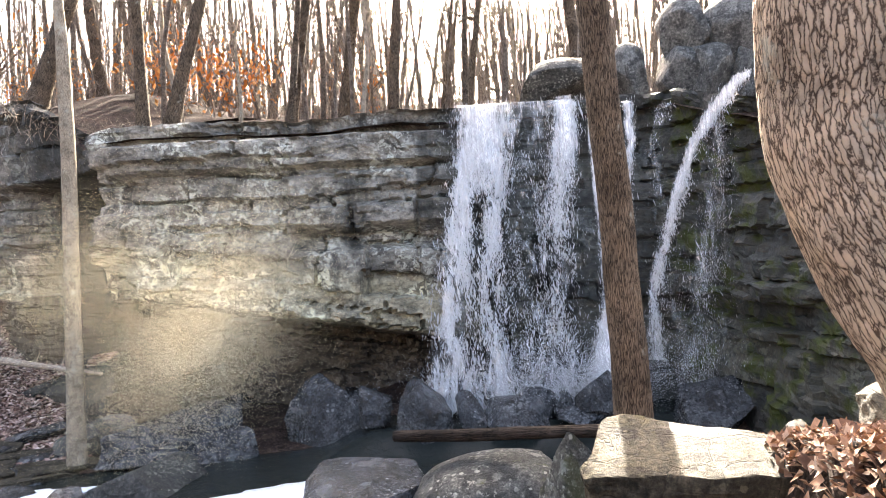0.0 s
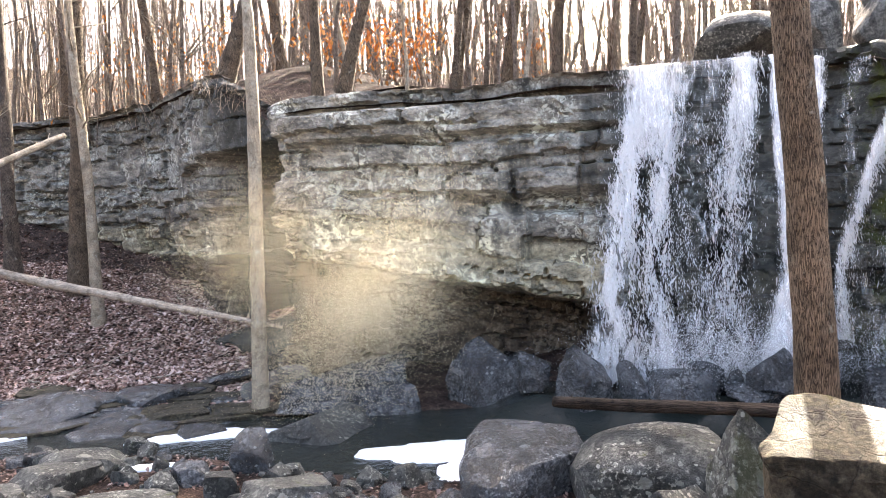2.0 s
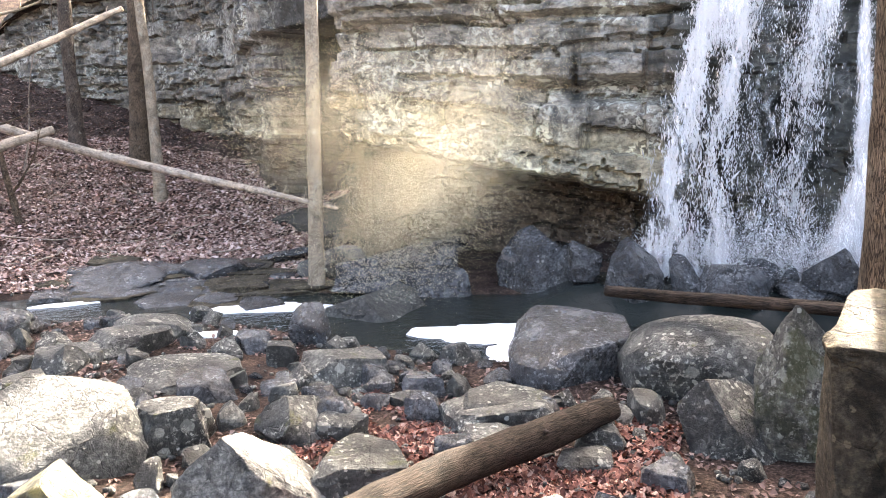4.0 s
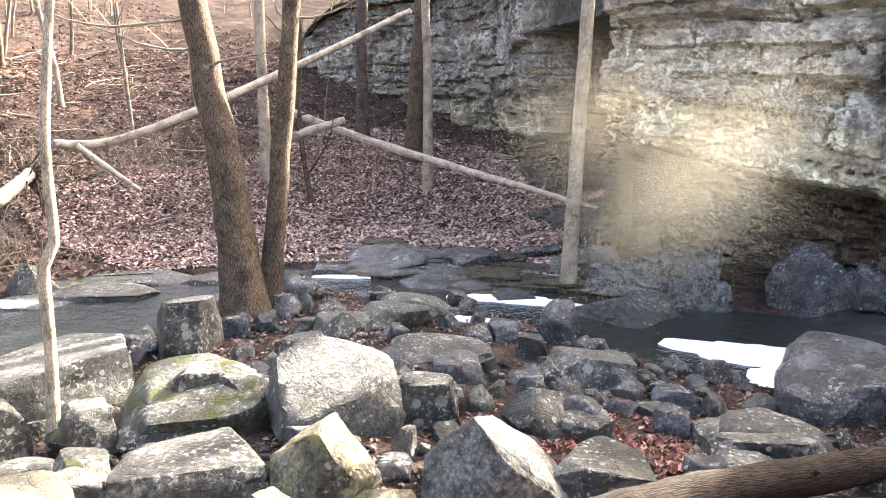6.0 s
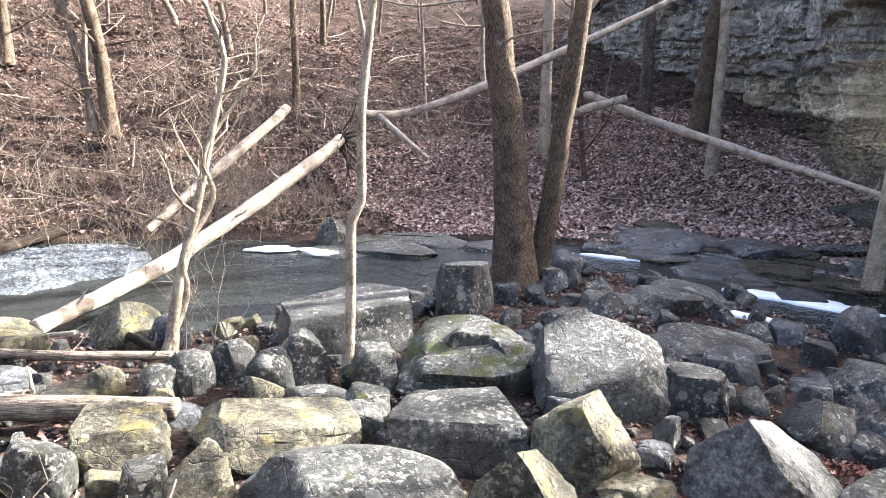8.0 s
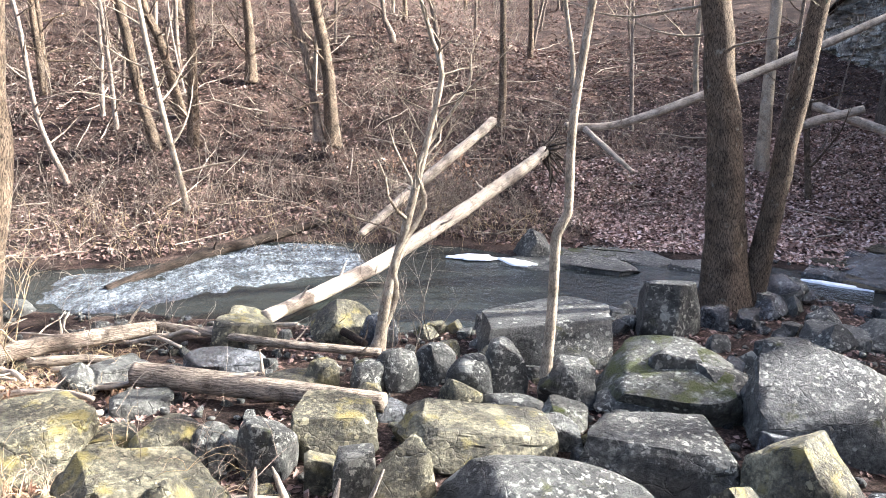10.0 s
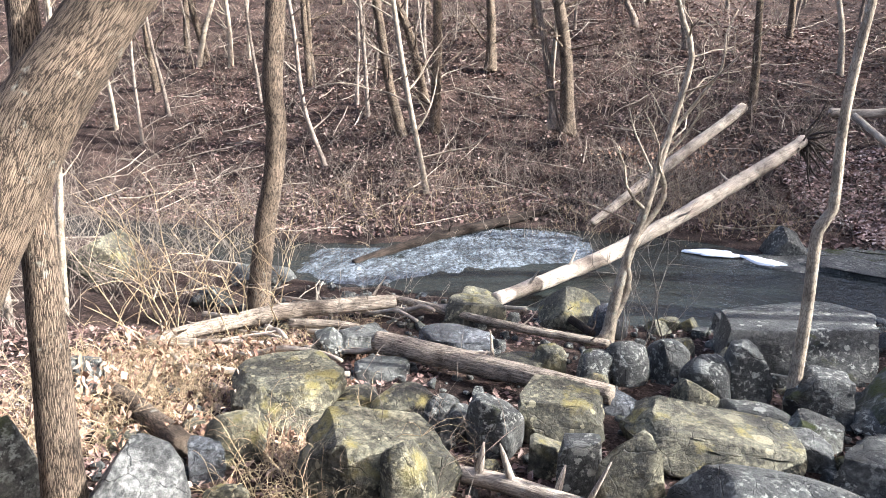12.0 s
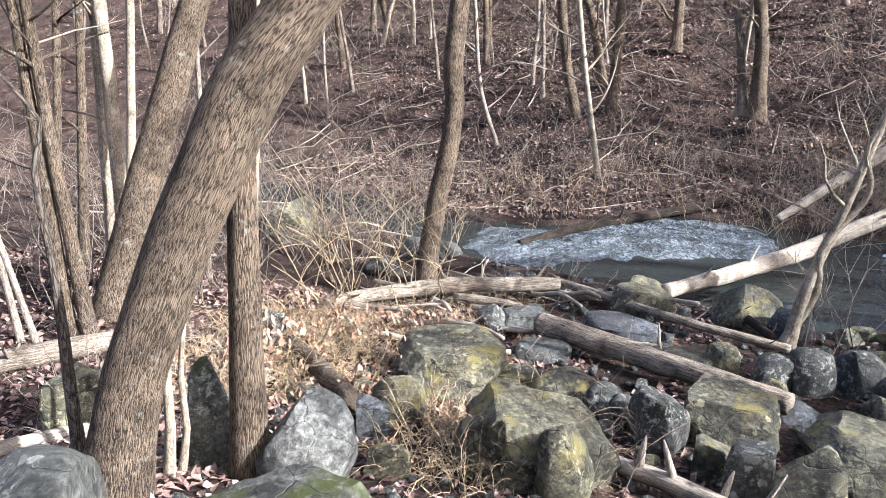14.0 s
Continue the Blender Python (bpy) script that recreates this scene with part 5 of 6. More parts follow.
# broken stump: a hollow rim of splinters
V, F = [], []
g = random.Random(91)
for i in range(11):
    a2 = 6.28 * i / 11
    h2 = g.uniform(0.25, 0.7)
    q = np.array([math.cos(a2), math.sin(a2), 0]) * 0.16
    tube(V, F, [tuple(q * 1.25 + np.array([0, 0, -0.2])), tuple(q), tuple(q * 0.95 + np.array([0, 0, h2 * 0.6])), tuple(q * 0.9 + np.array([0, 0, h2]))], [0.07, 0.06, 0.045, 0.012], 6)
stump = new("tree_stump", mesh_from("tree_stump", V, F, M_DEAD))
stump.location = (-6.04, -5.83, 0.46)
tagged(stump, "splintered pale tree stump in the leaves", "stump")

# ---- boulders ----

boulder("W", -3.02, 17.52, -0.15, 2.05, 1.74, 1.57, 9)
boulder("W", -0.64, 15.90, 0.57, 1.22, 1.03, 0.95, 2)
boulder("W", 0.41, 15.90, 0.58, 0.66, 0.57, 0.66, -2)
boulder("W", 1.39, 15.90, 0.54, 1.42, 1.20, 0.52, -5)
boulder("W", 3.25, 15.90, 0.82, 1.04, 0.88, 0.70, -12)
boulder("W", 2.93, 15.90, 0.54, 1.39, 1.17, 0.30, -11)
boulder("W", -6.96, 17.57, 0.07, 3.50, 2.97, 0.87, 21)
boulder("W", -5.32, 16.74, -0.34, 1.50, 1.28, 0.86, 17)
boulder("P", -13.26, -0.22, 0.12, 0.72, 0.61, 0.30, 89)
boulder("P", -15.77, -8.76, -0.20, 1.85, 1.57, 0.92, -242)
boulder("B", 1.62, 4.9, 1.75, 1.42, 1.3, 1.34, -14, 0, 0.6, 1.0, "big flat-topped pale grey boulder on the bank", shape="block")
boulder("B", 2.3, 4.75, 2.95, 0.32, 0.3, 0.17, 10)
boulder("B", 3.05, 5.0, 2.95, 0.55, 0.5, 0.32, 30)
boulder("M", -3.1, -2.1, 1.3, 1.5, 1.1, 0.86, 118, 0, 0.6, 0.5, "broad moss-topped boulder close to the path", 0.3)
boulder("R", -2.62, -3.15, 1.5, 0.85, 0.7, 0.86, 140, 0, 0.6, 0.5, "lichen-spotted boulder at the foot of the bent tree")
for bx, by, bz, bw, bd, bh in ((6.78, 19.13, 9.23, 1.66, 1.50, 1.52), (6.63, 19.19, 8.22, 1.53, 1.38, 1.25), (7.98, 18.66, 9.15, 1.60, 1.44, 1.63), (7.34, 18.93, 8.12, 1.60, 1.44, 1.21), (8.16, 18.59, 8.34, 1.12, 1.01, 1.36), (3.56, 19.99, 8.43, 2.56, 2.30, 1.05), (5.41, 19.57, 8.38, 1.05, 0.95, 1.41), (8.31, 18.52, 7.95, 0.96, 0.86, 0.64)):
    boulder("G" if bx > 5 else "R", bx, by, bz, bw * 0.97, bd * 0.95, bh * 1.0, bx * 40, 0, 0.1, 0.3, shape="round")
boulder("W", 5.6, 15.6, 0.2, 1.6, 1.4, 1.0, 0)
boulder("W", -1.76, 16.41, 0.80, 0.78, 0.62, 0.58, 5)
boulder("W", 1.90, 16.39, 0.52, 0.91, 0.73, 0.65, 50)
boulder("W", 2.59, 16.30, 0.44, 0.65, 0.52, 0.58, 45)
boulder("W", 1.12, 16.46, 0.23, 1.17, 0.94, 0.58, 50)
boulder("W", -0.56, 16.49, 0.26, 0.78, 0.62, 0.91, 40)
boulder("W", 3.15, 16.20, 0.62, 0.78, 0.62, 0.52, 30)

boulder("R", -18.10, 7.41, -0.33, 1.22, 1.03, 0.96, 66)
boulder("W", -14.02, 15.64, 0.01, 2.71, 2.31, 0.45, 41)
boulder("W", -11.99, 16.81, 0.11, 1.91, 1.63, 0.32, 34)
boulder("W", -14.74, 14.24, -0.37, 1.73, 1.47, 0.28, 45)
boulder("W", -10.82, 19.09, 0.17, 2.34, 1.99, 0.37, 28)
boulder("W", -6.44, 17.27, 0.03, 2.57, 2.19, 0.39, 20)
boulder("W", -8.90, 15.88, -0.45, 1.33, 1.13, 0.43, 29)
boulder("R", -8.75, 17.73, 0.17, 1.88, 1.60, 0.62, 26)
boulder("P", 6.83, 14.66, 0.14, 1.01, 0.86, 0.51, -25)
boulder("W", -5.99, 21.20, 0.31, 1.30, 1.11, 0.41, 16)
boulder("W", -1.96, 17.52, 0.31, 1.08, 0.91, 0.73, 6)
boulder("W", 0.50, 17.55, 0.06, 0.75, 0.63, 0.87, -2)
boulder("W", -2.61, 20.91, 0.47, 0.97, 0.82, 0.26, 7)
boulder("R", -14.48, -5.68, -0.27, 0.92, 0.78, 0.33, -250)
boulder("R", -16.45, -5.22, -0.39, 1.55, 1.32, 0.26, -254)
boulder("P", -16.54, -9.03, -0.24, 2.10, 1.79, 0.51, -242)
# the rocks along the near bank, from the fall towards the clump of trees
boulder("R", -6.72, 6.08, 0.41, 1.73, 1.38, 1.0, 46, shape="tilt")
boulder("S", -4.10, 5.87, 0.34, 1.50, 1.20, 0.90, 32, shape="wedge")
boulder("R", -3.26, 6.72, 0.34, 1.24, 0.99, 0.40, 23, shape="block")
boulder("R", -5.00, 10.09, 0.21, 1.40, 1.12, 0.43, 25, shape="block")
boulder("R", -6.13, 14.65, -0.45, 2.53, 2.02, 0.90, 22, shape="wedge")
boulder("W", -6.45, 11.86, 0.12, 0.81, 0.65, 0.76, 27, shape="round")
boulder("W", -3.66, 13.67, -0.47, 1.12, 0.67, 0.38, 14, shape="block")
boulder("W", -6.51, 17.19, 0.10, 3.35, 1.67, 0.72, 20, shape="wedge")
boulder("R", -9.48, 11.20, 0.18, 1.54, 1.39, 0.50, 39, shape="round")
boulder("R", -6.07, 7.24, 0.29, 1.04, 0.84, 0.44, 38, shape="block")
boulder("R", -4.63, 7.63, 0.27, 0.86, 0.68, 0.54, 29, shape="peak")
boulder("W", -4.19, 8.07, 0.29, 0.59, 0.47, 0.43, 25, shape="round")
boulder("R", -2.22, 8.98, 0.22, 1.52, 1.16, 0.31, 12, shape="flat")
boulder("W", -3.29, 9.02, 0.17, 0.49, 0.39, 0.31, 18, shape="block")
boulder("R", -2.13, 8.24, 0.27, 0.80, 0.64, 0.19, 12, shape="flat")
boulder("W", -5.20, 5.48, 0.37, 0.47, 0.38, 0.23, 41, shape="round")
boulder("R", -8.32, 5.20, 0.29, 0.80, 0.64, 0.71, 56, shape="block")
boulder("R", -7.78, 5.57, 0.28, 0.84, 0.67, 0.63, 53, shape="block")
boulder("R", 0.58, 11.03, 0.21, 2.52, 2.02, 1.08, -4, shape="round")
boulder("W", -1.38, 11.45, 0.14, 2.21, 1.99, 0.83, 5, shape="flat")
boulder("W", -12.39, 10.65, 0.19, 1.09, 0.87, 0.55, 48, shape="round")
boulder("R", -9.67, 9.25, 0.23, 1.06, 0.95, 0.35, 45, shape="flat")
boulder("R", -9.32, 7.92, 0.25, 0.93, 0.83, 0.35, 48, shape="block")
boulder("R", -7.35, 9.21, 0.23, 1.76, 1.41, 0.30, 37, shape="flat")
boulder("W", -6.62, 8.73, 0.23, 0.89, 0.71, 0.37, 36, shape="block")
boulder("W", -7.23, 11.08, 0.15, 0.64, 0.51, 0.38, 32, shape="round")
boulder("R", -6.39, 10.63, 0.12, 0.56, 0.44, 0.42, 30, shape="block")
boulder("W", -5.62, 9.16, 0.23, 0.57, 0.46, 0.17, 30, shape="flat")
boulder("W", -3.54, 9.87, 0.21, 0.65, 0.52, 0.26, 18, shape="block")
boulder("W", -1.70, 10.94, 0.16, 0.73, 0.59, 0.27, 7, shape="block")
boulder("W", -1.60, 9.22, 0.27, 0.48, 0.38, 0.27, 8, shape="round")
boulder("R", -0.78, 8.54, 0.28, 0.66, 0.53, 0.26, 3, shape="flat")
boulder("R", 0.81, 9.61, 0.27, 1.20, 0.96, 0.56, -6, shape="wedge")
boulder("W", -2.48, 7.83, 0.32, 0.50, 0.36, 0.12, 15, shape="flat")
boulder("R", -4.35, 6.60, 0.40, 0.67, 0.54, 0.25, 31, shape="block")
boulder("R", -0.91, 7.96, 0.26, 0.63, 0.50, 0.16, 4, shape="block")
boulder("R", -2.20, 9.24, 0.23, 1.67, 1.19, 0.32, 13, shape="flat")
boulder("W", -3.25, 8.98, 0.16, 0.52, 0.42, 0.34, 19, shape="block")
boulder("M", 1.47, 8.87, 0.28, 0.93, 0.65, 1.78, -10, shape="peak")
boulder("R", 0.74, 8.92, 0.24, 1.19, 0.95, 0.86, -5, shape="wedge")
boulder("R", -4.05, 7.97, 0.29, 0.68, 0.54, 0.31, 26, shape="block")
boulder("R", -0.83, 9.25, 0.26, 0.85, 0.64, 0.17, 5, shape="flat")
boulder("R", -10.69, 4.37, 0.17, 2.23, 2.01, 0.73, 66, shape="ledge")
boulder("R", -9.12, 3.05, 0.29, 0.65, 0.52, 0.75, 69, shape="round")
boulder("R", -9.10, 2.55, 0.33, 0.65, 0.52, 0.54, 72, shape="round")
boulder("R", -9.85, 2.28, 0.22, 0.57, 0.46, 0.55, 75, shape="round")
boulder("M", -8.32, 5.10, 0.29, 1.92, 1.73, 0.70, 56, shape="tilt")
boulder("R", -11.12, 6.96, 0.21, 1.08, 1.03, 0.94, 56, shape="ledge")
boulder("W", -11.28, 8.04, 0.15, 0.55, 0.44, 0.42, 53, shape="round")
boulder("R", -12.33, 10.58, 0.20, 0.83, 0.75, 0.49, 48, shape="round")
boulder("R", -8.78, 3.85, 0.24, 0.78, 0.62, 0.56, 64, shape="block")
boulder("R", -9.09, 7.67, 0.24, 0.67, 0.54, 0.42, 47, shape="block")
boulder("R", -8.17, 5.87, 0.25, 0.81, 0.73, 0.23, 52, shape="flat")
boulder("R", -9.45, 9.02, 0.28, 0.65, 0.52, 0.43, 44, shape="peak")
boulder("R", -6.44, 3.75, 0.40, 1.58, 1.26, 0.55, 56, shape="block")
boulder("P", -7.55, 2.08, 0.33, 1.81, 1.35, 0.44, 72, shape="flat")
boulder("R", -5.57, 2.03, 0.63, 1.92, 1.21, 0.48, 66, shape="round")
boulder("P", -4.44, 3.14, 0.73, 0.97, 0.68, 0.74, 50, shape="wedge")
boulder("P", -5.33, 4.58, 0.48, 1.12, 0.90, 0.76, 45, shape="wedge")
boulder("P", -4.75, 4.75, 0.41, 0.73, 0.58, 0.21, 41, shape="block")
boulder("W", -5.21, 5.49, 0.37, 0.46, 0.37, 0.22, 40, shape="round")
boulder("M", -7.88, 3.34, 0.36, 0.60, 0.48, 0.26, 64, shape="flat")
boulder("R", -8.54, 2.97, 0.33, 0.85, 0.40, 0.12, 68, shape="flat")
boulder("R", -7.50, 3.14, 0.34, 0.54, 0.43, 0.27, 64, shape="block")
boulder("R", -8.04, 4.56, 0.36, 1.21, 0.56, 0.14, 58, shape="flat")
boulder("R", -9.34, 10.34, 0.17, 1.52, 1.37, 0.48, 40, shape="flat")
boulder("R", -5.89, 7.01, 0.29, 0.84, 0.67, 0.61, 37, shape="block")
boulder("R", -4.79, 7.92, 0.29, 0.92, 0.74, 0.43, 28, shape="peak")
boulder("P", -6.59, -1.33, 0.42, 1.53, 1.07, 0.73, 98, shape="flat")
boulder("P", -8.40, -1.25, 0.38, 0.79, 0.71, 0.29, 96, shape="round")
boulder("P", -8.50, -2.64, 0.27, 1.34, 1.20, 0.58, 105, shape="flat")
boulder("R", -7.56, -0.19, 0.38, 0.62, 0.50, 0.56, 88, shape="round")
boulder("P", -8.00, 0.58, 0.44, 0.94, 0.85, 0.43, 82, shape="block")
boulder("P", -10.01, 0.32, 0.24, 1.11, 0.82, 0.21, 85, shape="round")
boulder("P", -9.88, 0.67, 0.26, 0.44, 0.35, 0.39, 83, shape="round")
boulder("P", -9.37, 1.20, 0.29, 0.49, 0.39, 0.20, 80, shape="peak")
boulder("P", -6.33, 0.97, 0.38, 0.62, 0.37, 0.87, 76, shape="egg")
boulder("P", -7.10, 0.33, 0.38, 0.39, 0.31, 0.35, 83, shape="block")
boulder("R", -6.79, 0.61, 0.37, 0.44, 0.35, 0.52, 81, shape="block")
boulder("P", -12.26, -0.36, 0.20, 1.05, 0.74, 0.38, 90, shape="block")
boulder("P", -12.31, 1.29, 0.18, 1.06, 0.85, 0.59, 82, shape="peak")
boulder("P", -8.59, -1.87, 0.32, 0.63, 0.51, 0.19, 100, shape="block")
boulder("R", -9.56, 1.27, 0.31, 0.54, 0.44, 0.41, 79, shape="round")
boulder("R", -9.62, 1.64, 0.35, 0.63, 0.50, 0.52, 77, shape="round")
boulder("R", -9.68, 2.23, 0.26, 0.48, 0.39, 0.58, 74, shape="round")
boulder("R", -11.16, -2.17, 0.14, 0.98, 0.78, 0.24, 99, shape="flat")
boulder("R", -10.78, -2.58, 0.15, 0.53, 0.42, 0.35, 102, shape="round")
boulder("W", -11.01, -0.63, 0.26, 1.21, 0.79, 0.18, 91, shape="ledge")
boulder("R", -7.90, -0.59, 0.32, 0.33, 0.26, 0.34, 91, shape="block")
boulder("R", -7.61, -0.70, 0.33, 0.19, 0.15, 0.30, 92, shape="round")
boulder("R", -9.82, -1.66, 0.23, 0.75, 0.59, 0.15, 97, shape="flat")
boulder("W", -8.65, 1.42, 0.33, 0.57, 0.51, 0.17, 77, shape="flat")
boulder("S", -5.55, -3.18, 0.61, 0.84, 0.67, 0.76, 117, shape="round")
boulder("P", -7.15, -2.86, 0.47, 0.64, 0.51, 0.45, 108, shape="round")
boulder("M", -5.59, -4.13, 0.62, 0.42, 0.25, 0.99, 124, shape="round")
boulder("P", -7.35, -4.12, 0.41, 0.53, 0.42, 0.21, 117, shape="block")
boulder("R", -8.61, -5.26, 0.39, 0.62, 0.44, 0.54, 120, shape="block")
boulder("W", -6.73, -3.02, 0.50, 0.33, 0.26, 0.37, 111, shape="block")
boulder("P", -5.80, -5.83, 0.53, 0.57, 0.40, 0.63, 134, shape="block")
boulder("P", -6.03, -2.61, 0.56, 0.43, 0.34, 0.22, 110, shape="block")
boulder("P", -6.07, -1.01, 0.57, 0.51, 0.41, 0.66, 94, shape="round")
boulder("R", -7.89, -0.59, 0.32, 0.20, 0.16, 0.27, 90, shape="round")
boulder("P", -8.29, -1.93, 0.34, 0.48, 0.38, 0.16, 99, shape="block")
boulder("R", -8.01, -0.76, 0.36, 0.43, 0.34, 0.38, 91, shape="round")
boulder("W", -11.83, 1.83, 0.15, 0.66, 0.53, 0.51, 78, shape="round")
# flat ledges of bedrock in and beside the brook
g = random.Random(23)
for i in range(34):
    u = g.random()
    lx2, ly2 = -8.6 - 7.2 * u + g.uniform(-0.6, 0.6), 16.6 - 1.2 * u + g.uniform(-2.0, 1.6)
    boulder("W" if g.random() < 0.55 else "B", lx2, ly2, max(float(land(lx2, ly2)), -0.06) - 0.02, g.uniform(1.0, 2.6), g.uniform(0.7, 1.5), g.uniform(0.08, 0.2), 24 + g.gauss(0, 12), 0, 0.6, 1.0, "thin flat ledge of damp bedrock by the brook", shape="ledge")
for lx2, ly2, w2, d2, t2 in ((-17.4, 7.0, 2.2, 1.6, 40), (-16.9, 8.6, 2.4, 2.0, 35), (-18.2, 8.4, 2.6, 2.2, 55), (-18.9, 10.4, 2.6, 2.4, 50), (-17.3, 10.4, 2.2, 1.9, 30), (-16.0, 11.2, 1.8, 1.4, 40)):
    boulder("M" if w2 > 2.5 else "R", lx2, ly2, -0.08, w2, d2, 0.2, t2, 0, 0.6, 1.0, "flat dark ledge of bedrock across the brook", shape="ledge")
boulder("M", -18.7, 9.2, -0.05, 2.0, 3.4, 0.13, 40, 0, 0.5, 1.0, "flat dark ledge of bedrock with moss in the brook", 0.6)
boulder("R", -17.6, 7.9, -0.08, 1.6, 2.6, 0.12, 30, 0, 0.5, 1.0, "flat grey ledge of bedrock in the brook", 0.6)
boulder("M", -19.6, 11.9, 0.05, 2.2, 2.0, 0.12, 60, 0, 0.5, 1.0, "flat mossy ledge strewn with leaves", 0.6)

# ---- forest ----
PB, PZ = B.reshape(-1, 2), zz.reshape(-1)


def plateau(x, y):
    """Height of the ground above the cliff."""
    k3 = np.argsort(np.hypot(PB[:, 0] - x, PB[:, 1] - y))[:3]
    return float(PZ[k3].mean())


def forest_tree(seed, height, r0, wobble, mat, limbs=9, first=0.45, length=2.6):
    """A prototype forest tree, its foot at the origin."""
    r = random.Random(seed)
    pts = [(0, 0, 0, r0)]
    x = y = 0.0
    dx, dy = r.gauss(0, wobble), r.gauss(0, wobble)
    for i in range(1, 6):
        x += dx + r.gauss(0, wobble * 0.5)
        y += dy + r.gauss(0, wobble * 0.5)
        pts.append((x, y, height * i / 6, r0 * (1 - 0.11 * i)))
    return tree("forest_tree", pts, mat, "tall bare forest tree with grey-brown bark", seed, 8, limbs, first, length, 1, 2, height * 0.25, group="forest trees", step=0.6, sink=0.5)


PROTO = [forest_tree(200, 11, 0.14, 0.12, M_BARK_FAR), forest_tree(201, 13, 0.18, 0.2, M_BARK_FAR), forest_tree(202, 9, 0.09, 0.15, M_BARK_FAR, 8, 0.35, 2.0), forest_tree(203, 14, 0.22, 0.1, M_BARK),
         forest_tree(204, 10, 0.11, 0.3, M_BARK_FAR), forest_tree(205, 8, 0.06, 0.2, M_TWIG, 9, 0.25, 1.8), forest_tree(206, 12, 0.15, 0.22, M_BARK_PALE)]
rng = random.Random(77)
HOME = [(-16.0, 45.0), (-9.0, 40.0), (6.0, 42.0), (14.0, 38.0), (-22.0, 42.0), (1.0, 36.0), (-30.0, 44.0)]
for ob, (fx, fy) in zip(PROTO, HOME):
    ob.matrix_world = pose(fx, fy, plateau(fx, fy) - 0.2)
for i in range(190):
    fy = 21.5 + 46 * rng.random() ** 1.1
    fx = rng.uniform(-0.95, 0.62) * fy + rng.uniform(-2, 2)
    if fx < -11 and fy < 34:
        continue
    ob = rng.choice(PROTO)
    s = rng.uniform(0.75, 1.2) * (0.58 if fy < 36 else 0.95)
    c2 = copy_thing(ob, pose(fx, fy, plateau(fx, fy) - 0.2, rng.gauss(0, 3), rng.gauss(0, 3), rng.uniform(0, 360)))
    c2.scale = (s, s, s)
for i in range(30):
    fx, fy = rng.uniform(-34, -12), rng.uniform(30, 44)
    ob = rng.choice(PROTO[:5])
    s = rng.uniform(0.85, 1.2)
    c2 = copy_thing(ob, pose(fx, fy, plateau(fx, fy) - 0.2, rng.gauss(0, 3), rng.gauss(0, 3), rng.uniform(0, 360)))
    c2.scale = (s, s, s)
placed = 0
while placed < 120:
    fx, fy = rng.uniform(-75, -19), rng.uniform(-45, 30)
    d0, s0 = brook(fx, fy)
    if (s0 < 0 and fx > -24) or d0 < 4.0 or (fy > 24 and fx > -30) or math.hypot(fx, fy) < 30:
        continue
    if math.hypot(fx, fy) > 45 and rng.random() < 0.3:
        continue
    ob = rng.choice(PROTO)
    s = rng.uniform(0.55, 1.05)
    c2 = copy_thing(ob, pose(fx, fy, float(land(fx, fy)) - 0.2, rng.gauss(0, 4), rng.gauss(0, 4), rng.uniform(0, 360)))
    c2.scale = (s, s, s)
    placed += 1

# far woods beyond the trees that one can tell apart
V, F = [], []
g = random.Random(5)
for i in range(2400):
    if i < 1900:
        fy = g.uniform(28, 110)
        fx = g.uniform(-1.0, 0.8) * fy
        z0 = 9.0 + 0.03 * (fy - 18)
    else:
        fx, fy = g.uniform(-110, -50), g.uniform(-70, 60)
        z0 = float(land(fx, fy))
    h, r0 = g.uniform(7, 16) if i >= 1900 else 4.6 + 0.37 * math.hypot(fx, fy) - z0 + g.uniform(0.2, 2.2), 0.03 + 0.1 * g.random() ** 2
    lx, ly = g.gauss(0, 1.1), g.gauss(0, 1.1)
    tube(V, F, [(fx, fy, z0 - 0.5), (fx + lx * 0.4, fy + ly * 0.4, z0 + h * 0.5), (fx + lx, fy + ly, z0 + h)], [r0, r0 * 0.75, 0.02], 4, False)
    for k2 in range(11 if fy < 60 and fx > -50 else 5):
        u = g.uniform(0.12, 0.95)
        a = g.uniform(0, 6.28)
        L = g.uniform(1.2, 3.2) * (1.2 - u)
        p = (fx + lx * u, fy + ly * u, z0 + h * u)
        tube(V, F, [p, (p[0] + math.cos(a) * L * 0.6, p[1] + math.sin(a) * L * 0.6, p[2] + L * 0.5), (p[0] + math.cos(a) * L, p[1] + math.sin(a) * L, p[2] + L * 1.1)], [r0 * 0.35, r0 * 0.22, 0.008], 3, False)
tagged(new("far_woods", mesh_from("far_woods", V, F, M_BARK_FAR)), "distant bare woods of many thin trunks", "woods", kind="stuff")


